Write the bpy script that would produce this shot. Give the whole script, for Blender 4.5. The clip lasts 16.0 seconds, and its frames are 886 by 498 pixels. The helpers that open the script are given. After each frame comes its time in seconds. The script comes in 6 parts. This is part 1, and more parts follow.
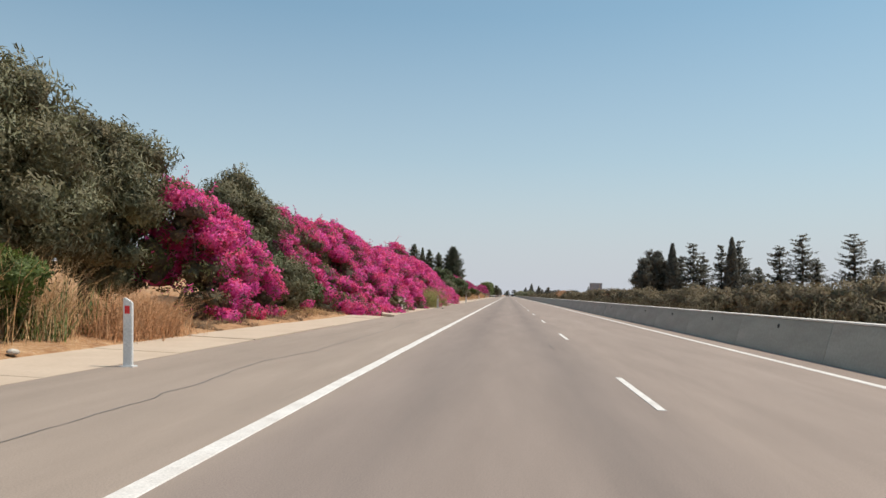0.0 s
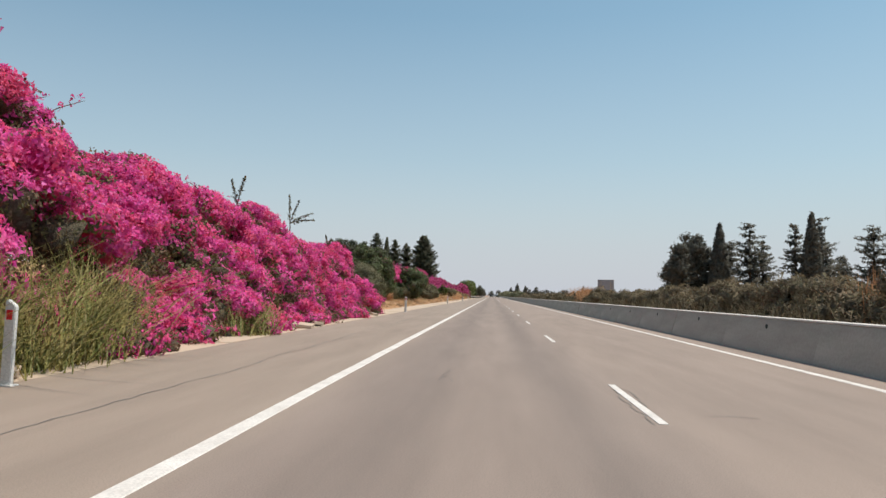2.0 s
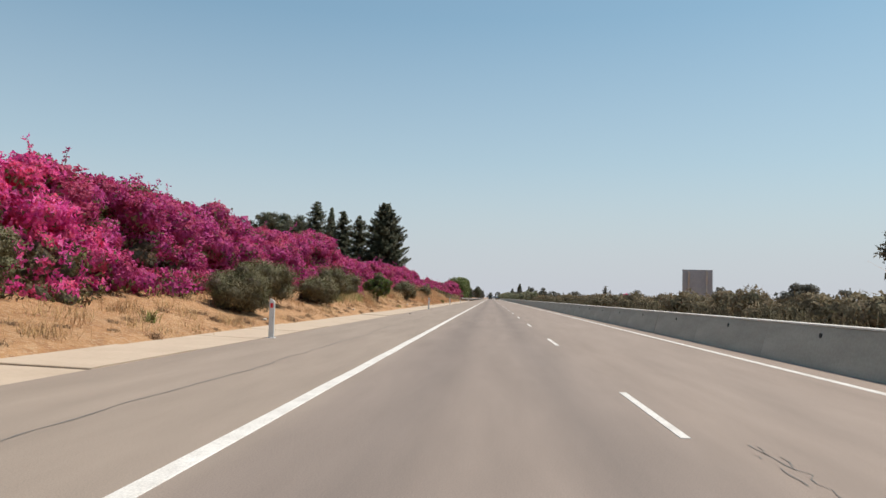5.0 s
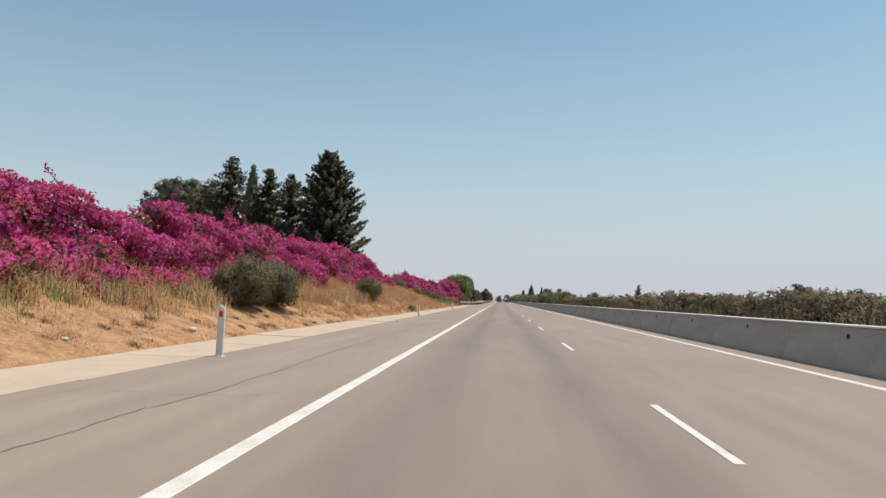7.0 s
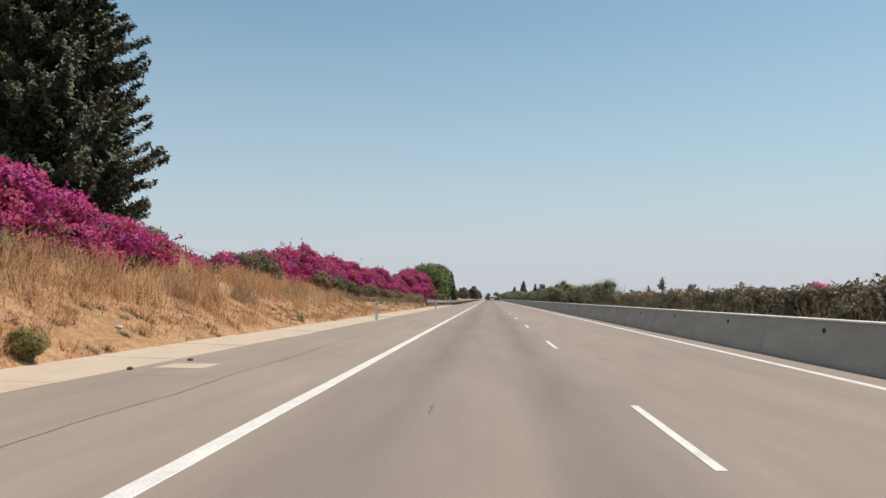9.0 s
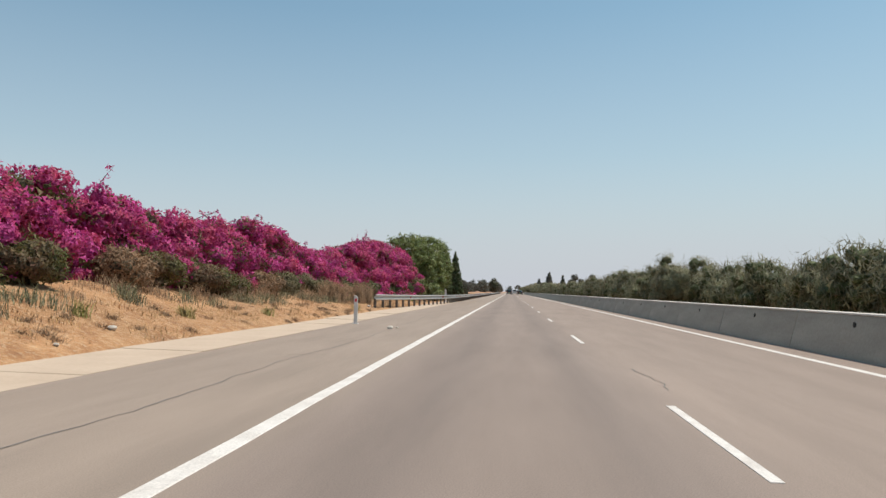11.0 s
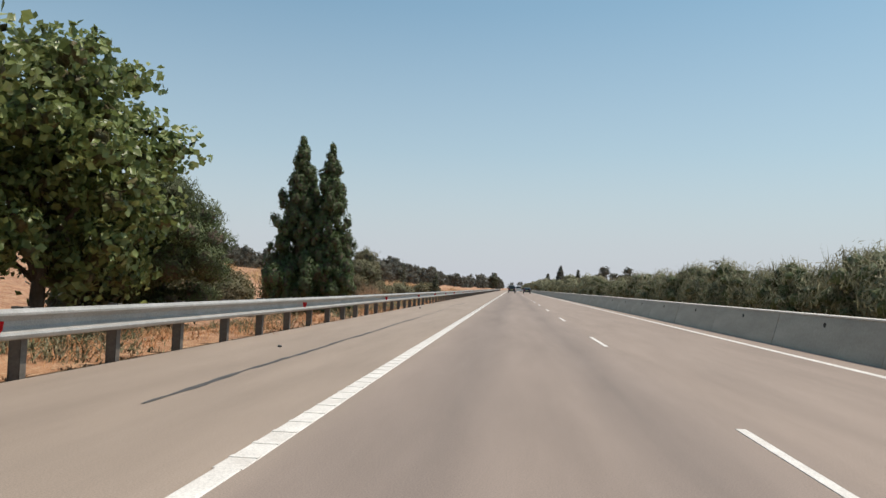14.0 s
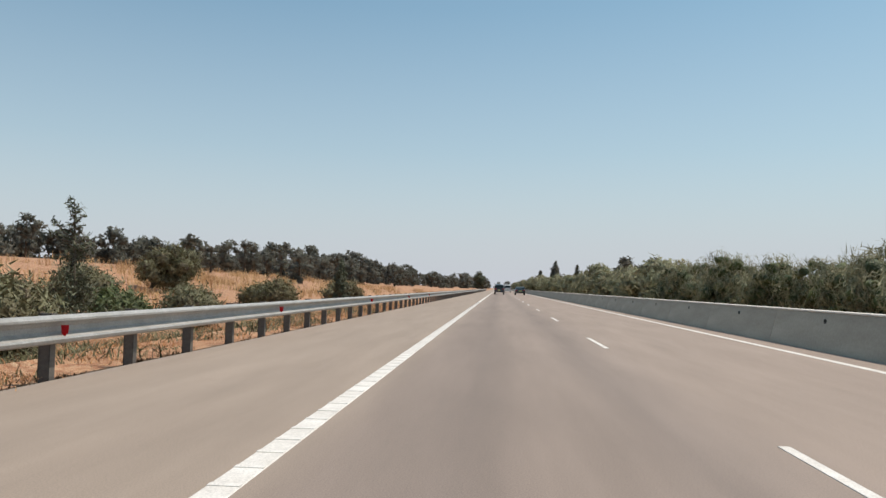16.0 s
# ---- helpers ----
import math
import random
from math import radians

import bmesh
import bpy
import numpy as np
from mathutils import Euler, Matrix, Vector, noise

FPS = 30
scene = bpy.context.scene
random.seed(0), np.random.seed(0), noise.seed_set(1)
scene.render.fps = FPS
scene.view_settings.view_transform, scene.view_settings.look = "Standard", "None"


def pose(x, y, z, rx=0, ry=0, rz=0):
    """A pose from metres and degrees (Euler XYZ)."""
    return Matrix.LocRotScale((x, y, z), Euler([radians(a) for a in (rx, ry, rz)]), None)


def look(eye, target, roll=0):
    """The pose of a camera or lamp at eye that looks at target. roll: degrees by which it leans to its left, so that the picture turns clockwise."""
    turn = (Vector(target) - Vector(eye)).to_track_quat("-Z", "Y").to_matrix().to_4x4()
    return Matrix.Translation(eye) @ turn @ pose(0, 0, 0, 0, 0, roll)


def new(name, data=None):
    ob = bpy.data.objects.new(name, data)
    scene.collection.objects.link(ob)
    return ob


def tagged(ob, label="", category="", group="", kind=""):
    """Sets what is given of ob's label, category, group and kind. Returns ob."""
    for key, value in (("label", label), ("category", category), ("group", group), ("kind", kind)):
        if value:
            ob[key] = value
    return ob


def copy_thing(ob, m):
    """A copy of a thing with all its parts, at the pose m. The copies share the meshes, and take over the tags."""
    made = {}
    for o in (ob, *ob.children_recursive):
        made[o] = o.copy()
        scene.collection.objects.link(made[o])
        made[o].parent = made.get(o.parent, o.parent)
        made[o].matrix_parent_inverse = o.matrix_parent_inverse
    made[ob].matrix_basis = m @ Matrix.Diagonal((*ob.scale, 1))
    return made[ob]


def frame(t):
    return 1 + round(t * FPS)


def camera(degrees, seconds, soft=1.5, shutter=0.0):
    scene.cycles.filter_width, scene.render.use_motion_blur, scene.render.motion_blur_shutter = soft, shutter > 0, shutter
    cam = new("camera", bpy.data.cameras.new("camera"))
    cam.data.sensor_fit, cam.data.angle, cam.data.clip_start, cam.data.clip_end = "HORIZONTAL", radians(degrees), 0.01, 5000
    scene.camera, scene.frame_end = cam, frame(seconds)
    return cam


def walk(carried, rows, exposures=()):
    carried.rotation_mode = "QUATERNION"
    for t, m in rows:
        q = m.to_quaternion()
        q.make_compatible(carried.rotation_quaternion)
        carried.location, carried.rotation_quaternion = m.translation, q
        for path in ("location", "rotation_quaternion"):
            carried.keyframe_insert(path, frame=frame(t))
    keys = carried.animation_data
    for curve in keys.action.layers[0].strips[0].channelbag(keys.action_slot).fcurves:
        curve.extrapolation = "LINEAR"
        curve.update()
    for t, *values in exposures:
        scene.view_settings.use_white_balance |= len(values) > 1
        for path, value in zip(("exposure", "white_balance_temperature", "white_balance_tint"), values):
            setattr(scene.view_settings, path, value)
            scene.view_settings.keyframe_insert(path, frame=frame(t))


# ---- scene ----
cam = camera(62.15, 16.0, soft=1.5)
PATH = [
    (0, pose(0.105, -0.517, 1.139, 93.451, -1.510, 5.035)),
    (0.5, pose(0.139, 11.633, 1.139, 93.477, -1.530, 5.034)),
    (1, pose(0.111, 23.784, 1.139, 93.619, -1.428, 4.981)),
    (1.5, pose(0.114, 36.073, 1.139, 93.572, -1.441, 3.820)),
    (2, pose(0.108, 48.327, 1.139, 93.535, -1.372, 3.804)),
    (2.5, pose(0.125, 60.549, 1.139, 93.577, -1.571, 3.757)),
    (3, pose(0.149, 72.665, 1.139, 93.650, -1.625, 3.674)),
    (3.5, pose(0.150, 84.616, 1.139, 93.676, -1.729, 3.634)),
    (4, pose(0.123, 96.546, 1.139, 93.664, -1.667, 3.643)),
    (6.5, pose(-0.046, 157.660, 1.139, 93.740, -1.303, 4.152)),
    (7, pose(-0.026, 169.770, 1.139, 93.916, -1.035, 4.403)),
    (7.5, pose(-0.029, 181.771, 1.139, 93.878, -1.035, 4.690)),
    (8, pose(-0.028, 193.830, 1.139, 93.920, -1.003, 4.992)),
    (8.5, pose(0.012, 206.043, 1.139, 93.856, -0.876, 4.488)),
    (9, pose(0.146, 218.159, 1.139, 93.809, -0.481, 3.575)),
    (11.5, pose(0.032, 278.741, 1.139, 93.216, -0.550, 5.413)),
    (12, pose(-0.050, 290.949, 1.139, 93.253, -0.403, 5.023)),
    (12.5, pose(-0.117, 303.218, 1.139, 93.166, -0.680, 5.473)),
    (13, pose(-0.147, 315.412, 1.139, 93.013, -1.057, 5.291)),
    (13.5, pose(-0.241, 327.559, 1.139, 92.984, -1.486, 4.733)),
    (14, pose(-0.283, 339.677, 1.139, 92.882, -1.985, 5.350)),
    (14.5, pose(-0.315, 351.931, 1.139, 92.954, -2.014, 4.573)),
    (15, pose(-0.353, 364.004, 1.139, 93.046, -1.962, 4.988)),
    (15.5, pose(-0.401, 376.210, 1.139, 93.103, -1.404, 5.474)),
    (16, pose(-0.439, 388.521, 1.139, 92.957, -1.202, 4.319)),
]
walk(cam, PATH)

# ---- world, sun ----
SUN_ELEVATION, SUN_ROTATION = radians(67), radians(70)
world = bpy.data.worlds.new("sky")
scene.world = world
world.use_nodes = True
wn = world.node_tree.nodes
sky = wn.new("ShaderNodeTexSky")
sky.sky_type, sky.sun_disc = "NISHITA", False
sky.sun_elevation, sky.sun_rotation = SUN_ELEVATION, SUN_ROTATION
sky.air_density, sky.dust_density, sky.ozone_density, sky.altitude = 1.0, 1.0, 1.0, 60
wn["Background"].inputs["Strength"].default_value = 0.115
wl = world.node_tree.links
# summer haze: the sky pales evenly towards the horizon all round
way_in, split, haze = wn.new("ShaderNodeTexCoord"), wn.new("ShaderNodeSeparateXYZ"), wn.new("ShaderNodeValToRGB")
wl.new(way_in.outputs["Generated"], split.inputs[0])
wl.new(split.outputs["Z"], haze.inputs["Fac"])
stops = haze.color_ramp.elements
while len(stops) < 5:
    stops.new(0.5)
for stop, (p, v) in zip(stops, ((0.0, 0.97), (0.06, 0.86), (0.18, 0.45), (0.36, 0.12), (0.7, 0.0))):
    stop.position, stop.color = p, (v, v, v, 1)
tint, pale = wn.new("ShaderNodeMix"), wn.new("ShaderNodeMix")
tint.data_type = pale.data_type = "RGBA"
tint.blend_type = "MULTIPLY"
tint.inputs[0].default_value = 1.0
tint.inputs[7].default_value = (0.94, 1.20, 1.07, 1)
pale.inputs[7].default_value = (4.95, 5.17, 5.72, 1)
wl.new(sky.outputs["Color"], tint.inputs[6])
wl.new(tint.outputs[2], pale.inputs[6])
wl.new(haze.outputs["Color"], pale.inputs[0])
wl.new(pale.outputs[2], wn["Background"].inputs["Color"])
sun_data = bpy.data.lights.new("sun", "SUN")
sun_data.energy, sun_data.angle, sun_data.color = 4.1, radians(0.53), (1.0, 0.905, 0.80)
sun_way = Vector((math.sin(SUN_ROTATION) * math.cos(SUN_ELEVATION), math.cos(SUN_ROTATION) * math.cos(SUN_ELEVATION), math.sin(SUN_ELEVATION)))
sun = new("sun", sun_data)
sun.matrix_world = look(sun_way * 60, (0, 0, 0))


# ---- materials ----
def nodes_of(name):
    m = bpy.data.materials.new(name)
    m.use_nodes = True
    nt = m.node_tree
    return m, nt, nt.nodes["Principled BSDF"]


def add_noise(nt, scale, detail=4, coord="Object", stretch=None, rough=0.6):
    tc = nt.nodes.new("ShaderNodeTexCoord")
    n = nt.nodes.new("ShaderNodeTexNoise")
    n.inputs["Scale"].default_value, n.inputs["Detail"].default_value, n.inputs["Roughness"].default_value = scale, detail, rough
    if stretch:
        mp = nt.nodes.new("ShaderNodeMapping")
        mp.inputs["Scale"].default_value = stretch
        nt.links.new(tc.outputs[coord], mp.inputs["Vector"])
        nt.links.new(mp.outputs["Vector"], n.inputs["Vector"])
    else:
        nt.links.new(tc.outputs[coord], n.inputs["Vector"])
    return n.outputs["Fac"]


def ramp(nt, fac, stops):
    r = nt.nodes.new("ShaderNodeValToRGB")
    e = r.color_ramp.elements
    while len(e) < len(stops):
        e.new(0.5)
    for el, (p, c) in zip(e, stops):
        el.position, el.color = p, (*c, 1)
    nt.links.new(fac, r.inputs["Fac"])
    return r.outputs["Color"]


def mix(nt, fac, a, b, kind="MIX"):
    n = nt.nodes.new("ShaderNodeMix")
    n.data_type, n.blend_type = "RGBA", kind
    for sock, val in ((n.inputs[0], fac), (n.inputs[6], a), (n.inputs[7], b)):
        if isinstance(val, (int, float)):
            sock.default_value = val
        elif isinstance(val, tuple):
            sock.default_value = (*val, 1)
        else:
            nt.links.new(val, sock)
    return n.outputs[2]


def bump(nt, bsdf, height, strength=0.3, distance=0.02):
    b = nt.nodes.new("ShaderNodeBump")
    b.inputs["Strength"].default_value, b.inputs["Distance"].default_value = strength, distance
    nt.links.new(height, b.inputs["Height"])
    nt.links.new(b.outputs["Normal"], bsdf.inputs["Normal"])


def surface(name, dark, light, scale=3.0, fine=40.0, rough=0.8, metal=0.0, relief=0.3, stretch=None, distance=0.01, speck=0.24):
    """A worn surface: two colours mixed by a broad and a fine noise, with fine relief."""
    m, nt, b = nodes_of(name)
    broad, grain = add_noise(nt, scale, 5, stretch=stretch), add_noise(nt, fine, 3)
    c = ramp(nt, broad, [(0.3, dark), (0.7, light)])
    g = ramp(nt, grain, [(0.25, (1 - speck, 1 - speck, 1 - speck)), (0.75, (1 + speck * 0.7, 1 + speck * 0.7, 1 + speck * 0.7))])
    nt.links.new(mix(nt, 1.0, c, g, "MULTIPLY"), b.inputs["Base Color"])
    b.inputs["Roughness"].default_value, b.inputs["Metallic"].default_value = rough, metal
    if relief:
        bump(nt, b, grain, relief, distance)
    return m


def foliage(name, colours, patch=None, scale=0.5, glow=0.3, rough=0.55, cells=13.0):
    """Leaf material: every leaf takes its own tint, patches of leaves lean to another one; light passes through."""
    m, nt, b = nodes_of(name)
    geo = nt.nodes.new("ShaderNodeNewGeometry")
    stops = [(i / max(1, len(colours) - 1), c) for i, c in enumerate(colours)]
    c = ramp(nt, geo.outputs["Random Per Island"], stops)
    if patch:
        f = ramp(nt, add_noise(nt, scale, 2), [(0.42, (0, 0, 0)), (0.62, (1, 1, 1))])
        c = mix(nt, f, c, mix(nt, 0.72, c, patch))
    # small leaves within a clump: each cell a little lighter or darker, with edges in relief
    cell, edge, tc = nt.nodes.new("ShaderNodeTexVoronoi"), nt.nodes.new("ShaderNodeTexVoronoi"), nt.nodes.new("ShaderNodeTexCoord")
    edge.feature = "F1"
    for v in (cell, edge):
        v.inputs["Scale"].default_value = cells
        nt.links.new(tc.outputs["Object"], v.inputs["Vector"])
    tone = nt.nodes.new("ShaderNodeSeparateColor")
    nt.links.new(cell.outputs["Color"], tone.inputs[0])
    c = mix(nt, 1.0, c, ramp(nt, tone.outputs[0], [(0.0, (0.78, 0.78, 0.78)), (0.35, (0.94, 0.94, 0.94)), (1.0, (1.14, 1.14, 1.14))]), "MULTIPLY")
    bump(nt, b, edge.outputs["Distance"], 0.8, 0.6 / cells)
    nt.links.new(c, b.inputs["Base Color"])
    b.inputs["Roughness"].default_value = rough
    b.inputs["Specular IOR Level"].default_value = 0.3
    tr = nt.nodes.new("ShaderNodeBsdfTranslucent")
    nt.links.new(c, tr.inputs["Color"])
    ms = nt.nodes.new("ShaderNodeMixShader")
    ms.inputs[0].default_value = glow
    nt.links.new(b.outputs[0], ms.inputs[1])
    nt.links.new(tr.outputs[0], ms.inputs[2])
    nt.links.new(ms.outputs[0], nt.nodes["Material Output"].inputs["Surface"])
    return m


def paint(name, colour, rough=0.3, metal=0.0, coat=0.0):
    m, nt, b = nodes_of(name)
    g = ramp(nt, add_noise(nt, 6, 3), [(0.3, tuple(v * 0.9 for v in colour)), (0.7, colour)])
    nt.links.new(g, b.inputs["Base Color"])
    b.inputs["Roughness"].default_value, b.inputs["Metallic"].default_value = rough, metal
    b.inputs["Coat Weight"].default_value = coat
    return m


def asphalt_material():
    """Sun-bleached asphalt: fine stone, broad stains, and darker polished tracks in the near lane."""
    m, nt, b = nodes_of("asphalt")
    broad = add_noise(nt, 0.35, 5, stretch=(1.0, 0.06, 1.0))
    blotch = add_noise(nt, 1.7, 5, stretch=(1.0, 0.12, 1.0))
    grain = add_noise(nt, 90, 2)
    c = ramp(nt, broad, [(0.3, (0.281, 0.218, 0.179)), (0.7, (0.324, 0.254, 0.210))])
    c = mix(nt, 1.0, c, ramp(nt, blotch, [(0.25, (0.84, 0.84, 0.84)), (0.7, (1.07, 1.07, 1.07))]), "MULTIPLY")
    c = mix(nt, 1.0, c, ramp(nt, grain, [(0.3, (0.80, 0.80, 0.80)), (0.7, (1.15, 1.15, 1.15))]), "MULTIPLY")
    tc = nt.nodes.new("ShaderNodeTexCoord")
    sep = nt.nodes.new("ShaderNodeSeparateXYZ")
    nt.links.new(tc.outputs["Object"], sep.inputs[0])
    wob = nt.nodes.new("ShaderNodeMath")
    wob.operation, wob.inputs[1].default_value = "MULTIPLY_ADD", 0.5
    nt.links.new(broad, wob.inputs[0])
    nt.links.new(sep.outputs["X"], wob.inputs[2])
    rng = nt.nodes.new("ShaderNodeMapRange")
    rng.inputs["From Min"].default_value, rng.inputs["From Max"].default_value = -6.0, 7.0
    nt.links.new(wob.outputs[0], rng.inputs["Value"])

    def at(x):
        return (x + 6.25) / 13.0
    one, lane, track = (1.03, 1.03, 0.99), (0.90, 0.895, 0.90), (0.74, 0.74, 0.755)
    tracks = ramp(nt, rng.outputs[0], [(at(-1.95), one), (at(-1.55), lane), (at(-0.75), track), (at(-0.2), lane), (at(0.45), lane), (at(0.95), track), (at(1.5), lane), (at(2.0), (1.0, 0.99, 0.98))])
    c = mix(nt, 1.0, c, tracks, "MULTIPLY")
    nt.links.new(c, b.inputs["Base Color"])
    b.inputs["Roughness"].default_value = 0.88
    bump(nt, b, grain, 0.35, 0.006)
    return m


def ground_material():
    """Dry straw over tan earth on the near bank, redder soil farther along the road."""
    m, nt, b = nodes_of("dry_ground")
    broad, mid, grain = add_noise(nt, 0.25, 5), add_noise(nt, 2.2, 6), add_noise(nt, 30, 4)
    straw = ramp(nt, mid, [(0.25, (0.26, 0.115, 0.050)), (0.5, (0.45, 0.235, 0.105)), (0.75, (0.57, 0.345, 0.180))])
    soil = ramp(nt, mid, [(0.25, (0.23, 0.10, 0.055)), (0.5, (0.42, 0.21, 0.115)), (0.75, (0.52, 0.32, 0.19))])
    tc = nt.nodes.new("ShaderNodeTexCoord")
    sep = nt.nodes.new("ShaderNodeSeparateXYZ")
    nt.links.new(tc.outputs["Object"], sep.inputs[0])
    rng = nt.nodes.new("ShaderNodeMapRange")
    rng.inputs["From Min"].default_value, rng.inputs["From Max"].default_value = 325, 360
    nt.links.new(sep.outputs["Y"], rng.inputs["Value"])
    c = mix(nt, rng.outputs[0], straw, soil)
    c = mix(nt, 1.0, c, ramp(nt, broad, [(0.3, (0.8, 0.8, 0.78)), (0.7, (1.1, 1.08, 1.05))]), "MULTIPLY")
    litter = add_noise(nt, 9, 6, rough=0.75)
    c = mix(nt, ramp(nt, litter, [(0.50, (0, 0, 0)), (0.66, (0.8, 0.8, 0.8))]), c, (0.60, 0.43, 0.27))
    c = mix(nt, ramp(nt, litter, [(0.30, (0.75, 0.75, 0.75)), (0.42, (0, 0, 0))]), c, (0.26, 0.145, 0.075))
    c = mix(nt, 1.0, c, ramp(nt, grain, [(0.25, (0.7, 0.7, 0.7)), (0.75, (1.2, 1.2, 1.2))]), "MULTIPLY")
    nt.links.new(c, b.inputs["Base Color"])
    b.inputs["Roughness"].default_value = 0.95
    bump(nt, b, litter, 0.8, 0.06)
    return m


ASPHALT, GROUND = asphalt_material(), ground_material()
CONCRETE = surface("bleached_concrete", (0.47, 0.36, 0.265), (0.57, 0.45, 0.34), 0.5, 14, 0.9, relief=0.1, speck=0.07)
BARRIER = surface("grey_concrete", (0.34, 0.305, 0.245), (0.47, 0.43, 0.35), 0.9, 18, 0.9, stretch=(1, 0.4, 2), speck=0.12)
# Much paler than the wall: sunlight on its top is put into this colour.
LIT_CAP = surface("sunlit_pale_cap", (0.60, 0.55, 0.49), (0.72, 0.67, 0.61), 1.2, 18, 0.9, speck=0.12)
HOLE = surface("hole_shade", (0.03, 0.028, 0.025), (0.05, 0.045, 0.04), 4, 30, 0.95)
LINE = surface("road_paint", (0.60, 0.55, 0.50), (0.78, 0.74, 0.69), 2.5, 60, 0.75)
CRACK = surface("bitumen", (0.055, 0.05, 0.047), (0.09, 0.083, 0.078), 3, 40, 0.7)
CRACK_FADED = surface("dusty_crack", (0.150, 0.132, 0.118), (0.215, 0.188, 0.166), 2, 40, 0.9)
YELLOW = surface("yellow_spray", (0.55, 0.46, 0.16), (0.66, 0.58, 0.30), 3, 60, 0.8)
GALV = surface("galvanised_steel", (0.36, 0.345, 0.32), (0.50, 0.48, 0.455), 2.5, 50, 0.55, 0.35, 0.1)
POST_STEEL = surface("dull_steel", (0.12, 0.105, 0.09), (0.20, 0.175, 0.15), 3, 30, 0.8, 0.1, 0.15)
WHITE = surface("white_plastic", (0.62, 0.60, 0.57), (0.80, 0.78, 0.75), 3, 40, 0.55)
RED = paint("red_reflector", (0.70, 0.03, 0.04), 0.25)
PRINT = paint("grey_print", (0.10, 0.10, 0.10), 0.6)
STONE = surface("limestone", (0.45, 0.40, 0.34), (0.68, 0.62, 0.54), 5, 30, 0.9)
BARK = surface("bark", (0.07, 0.05, 0.035), (0.16, 0.12, 0.085), 6, 30, 0.95, relief=0.6, stretch=(1, 1, 0.3))
STEM = surface("grey_stem", (0.16, 0.13, 0.10), (0.28, 0.23, 0.18), 6, 30, 0.9)
RUST = surface("rusty_iron", (0.09, 0.05, 0.035), (0.18, 0.10, 0.06), 6, 40, 0.85)
SIGN_BACK = surface("sign_back_steel", (0.27, 0.285, 0.32), (0.34, 0.355, 0.39), 1.2, 30, 0.6, 0.1, 0.1)
BRACT = foliage("magenta_bract", [(0.70, 0.068, 0.26), (0.82, 0.088, 0.41), (0.86, 0.13, 0.51), (0.77, 0.074, 0.31), (0.90, 0.23, 0.58)], (0.78, 0.092, 0.17), 1.5, 0.40, cells=16)
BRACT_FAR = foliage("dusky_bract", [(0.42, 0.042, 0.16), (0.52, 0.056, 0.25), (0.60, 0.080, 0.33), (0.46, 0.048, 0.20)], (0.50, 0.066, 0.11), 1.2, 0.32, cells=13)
VINE = foliage("vine_leaf", [(0.072, 0.082, 0.032), (0.120, 0.132, 0.048), (0.200, 0.205, 0.070), (0.190, 0.098, 0.060)], (0.170, 0.082, 0.058), 0.6, 0.30)
OLIVE = foliage("olive_leaf", [(0.104, 0.106, 0.050), (0.168, 0.168, 0.086), (0.250, 0.244, 0.142), (0.136, 0.120, 0.064)], (0.158, 0.126, 0.066), 0.7, 0.2, cells=14)
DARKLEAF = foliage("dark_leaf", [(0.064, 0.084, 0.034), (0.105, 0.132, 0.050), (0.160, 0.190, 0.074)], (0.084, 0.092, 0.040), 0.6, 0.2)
FIGLEAF = foliage("fig_leaf", [(0.085, 0.118, 0.036), (0.170, 0.215, 0.066), (0.330, 0.375, 0.150), (0.120, 0.158, 0.052), (0.230, 0.285, 0.090)], (0.270, 0.300, 0.110), 0.8, 0.3, 0.38, cells=5)
NEEDLE = foliage("dark_needle", [(0.066, 0.076, 0.048), (0.104, 0.118, 0.070), (0.150, 0.158, 0.094)], (0.118, 0.104, 0.066), 0.5, 0.12, cells=9)
# Paler, flatter needle colour for far trees: distance haze is mixed in.
FARPINE = foliage("hazed_pine_needle", [(0.125, 0.126, 0.104), (0.142, 0.145, 0.116), (0.160, 0.160, 0.128)], (0.148, 0.138, 0.112), 0.4, 0.42, cells=3)
CYPRESS = foliage("cypress_spray", [(0.054, 0.081, 0.033), (0.099, 0.144, 0.051), (0.144, 0.198, 0.072)], (0.081, 0.099, 0.039), 0.8, 0.18, cells=9)
OLEANDER = foliage("oleander_leaf", [(0.190, 0.196, 0.112), (0.250, 0.255, 0.150), (0.330, 0.328, 0.200), (0.235, 0.200, 0.125)], (0.265, 0.225, 0.142), 0.4, 0.36)
BROWNSHRUB = foliage("brown_shrub_leaf", [(0.182, 0.142, 0.090), (0.205, 0.164, 0.104), (0.222, 0.182, 0.112), (0.178, 0.164, 0.092)], (0.205, 0.148, 0.094), 0.35, 0.32, 0.8)
GREYGREEN = foliage("grey_green_shrub", [(0.100, 0.096, 0.046), (0.150, 0.142, 0.068), (0.205, 0.188, 0.098)], (0.175, 0.130, 0.066), 0.6, 0.2)
GREEN = foliage("fresh_leaf", [(0.055, 0.085, 0.018), (0.095, 0.140, 0.030), (0.145, 0.190, 0.045)], (0.12, 0.13, 0.03), 0.8, 0.3)
STRAW = foliage("dry_straw", [(0.42, 0.25, 0.11), (0.56, 0.36, 0.17), (0.66, 0.46, 0.25), (0.36, 0.19, 0.085)], (0.36, 0.17, 0.075), 0.5, 0.3, 0.7)
REDSTRAW = foliage("russet_straw", [(0.46, 0.22, 0.10), (0.58, 0.31, 0.15), (0.66, 0.41, 0.23)], (0.50, 0.24, 0.11), 0.5, 0.35, 0.7)


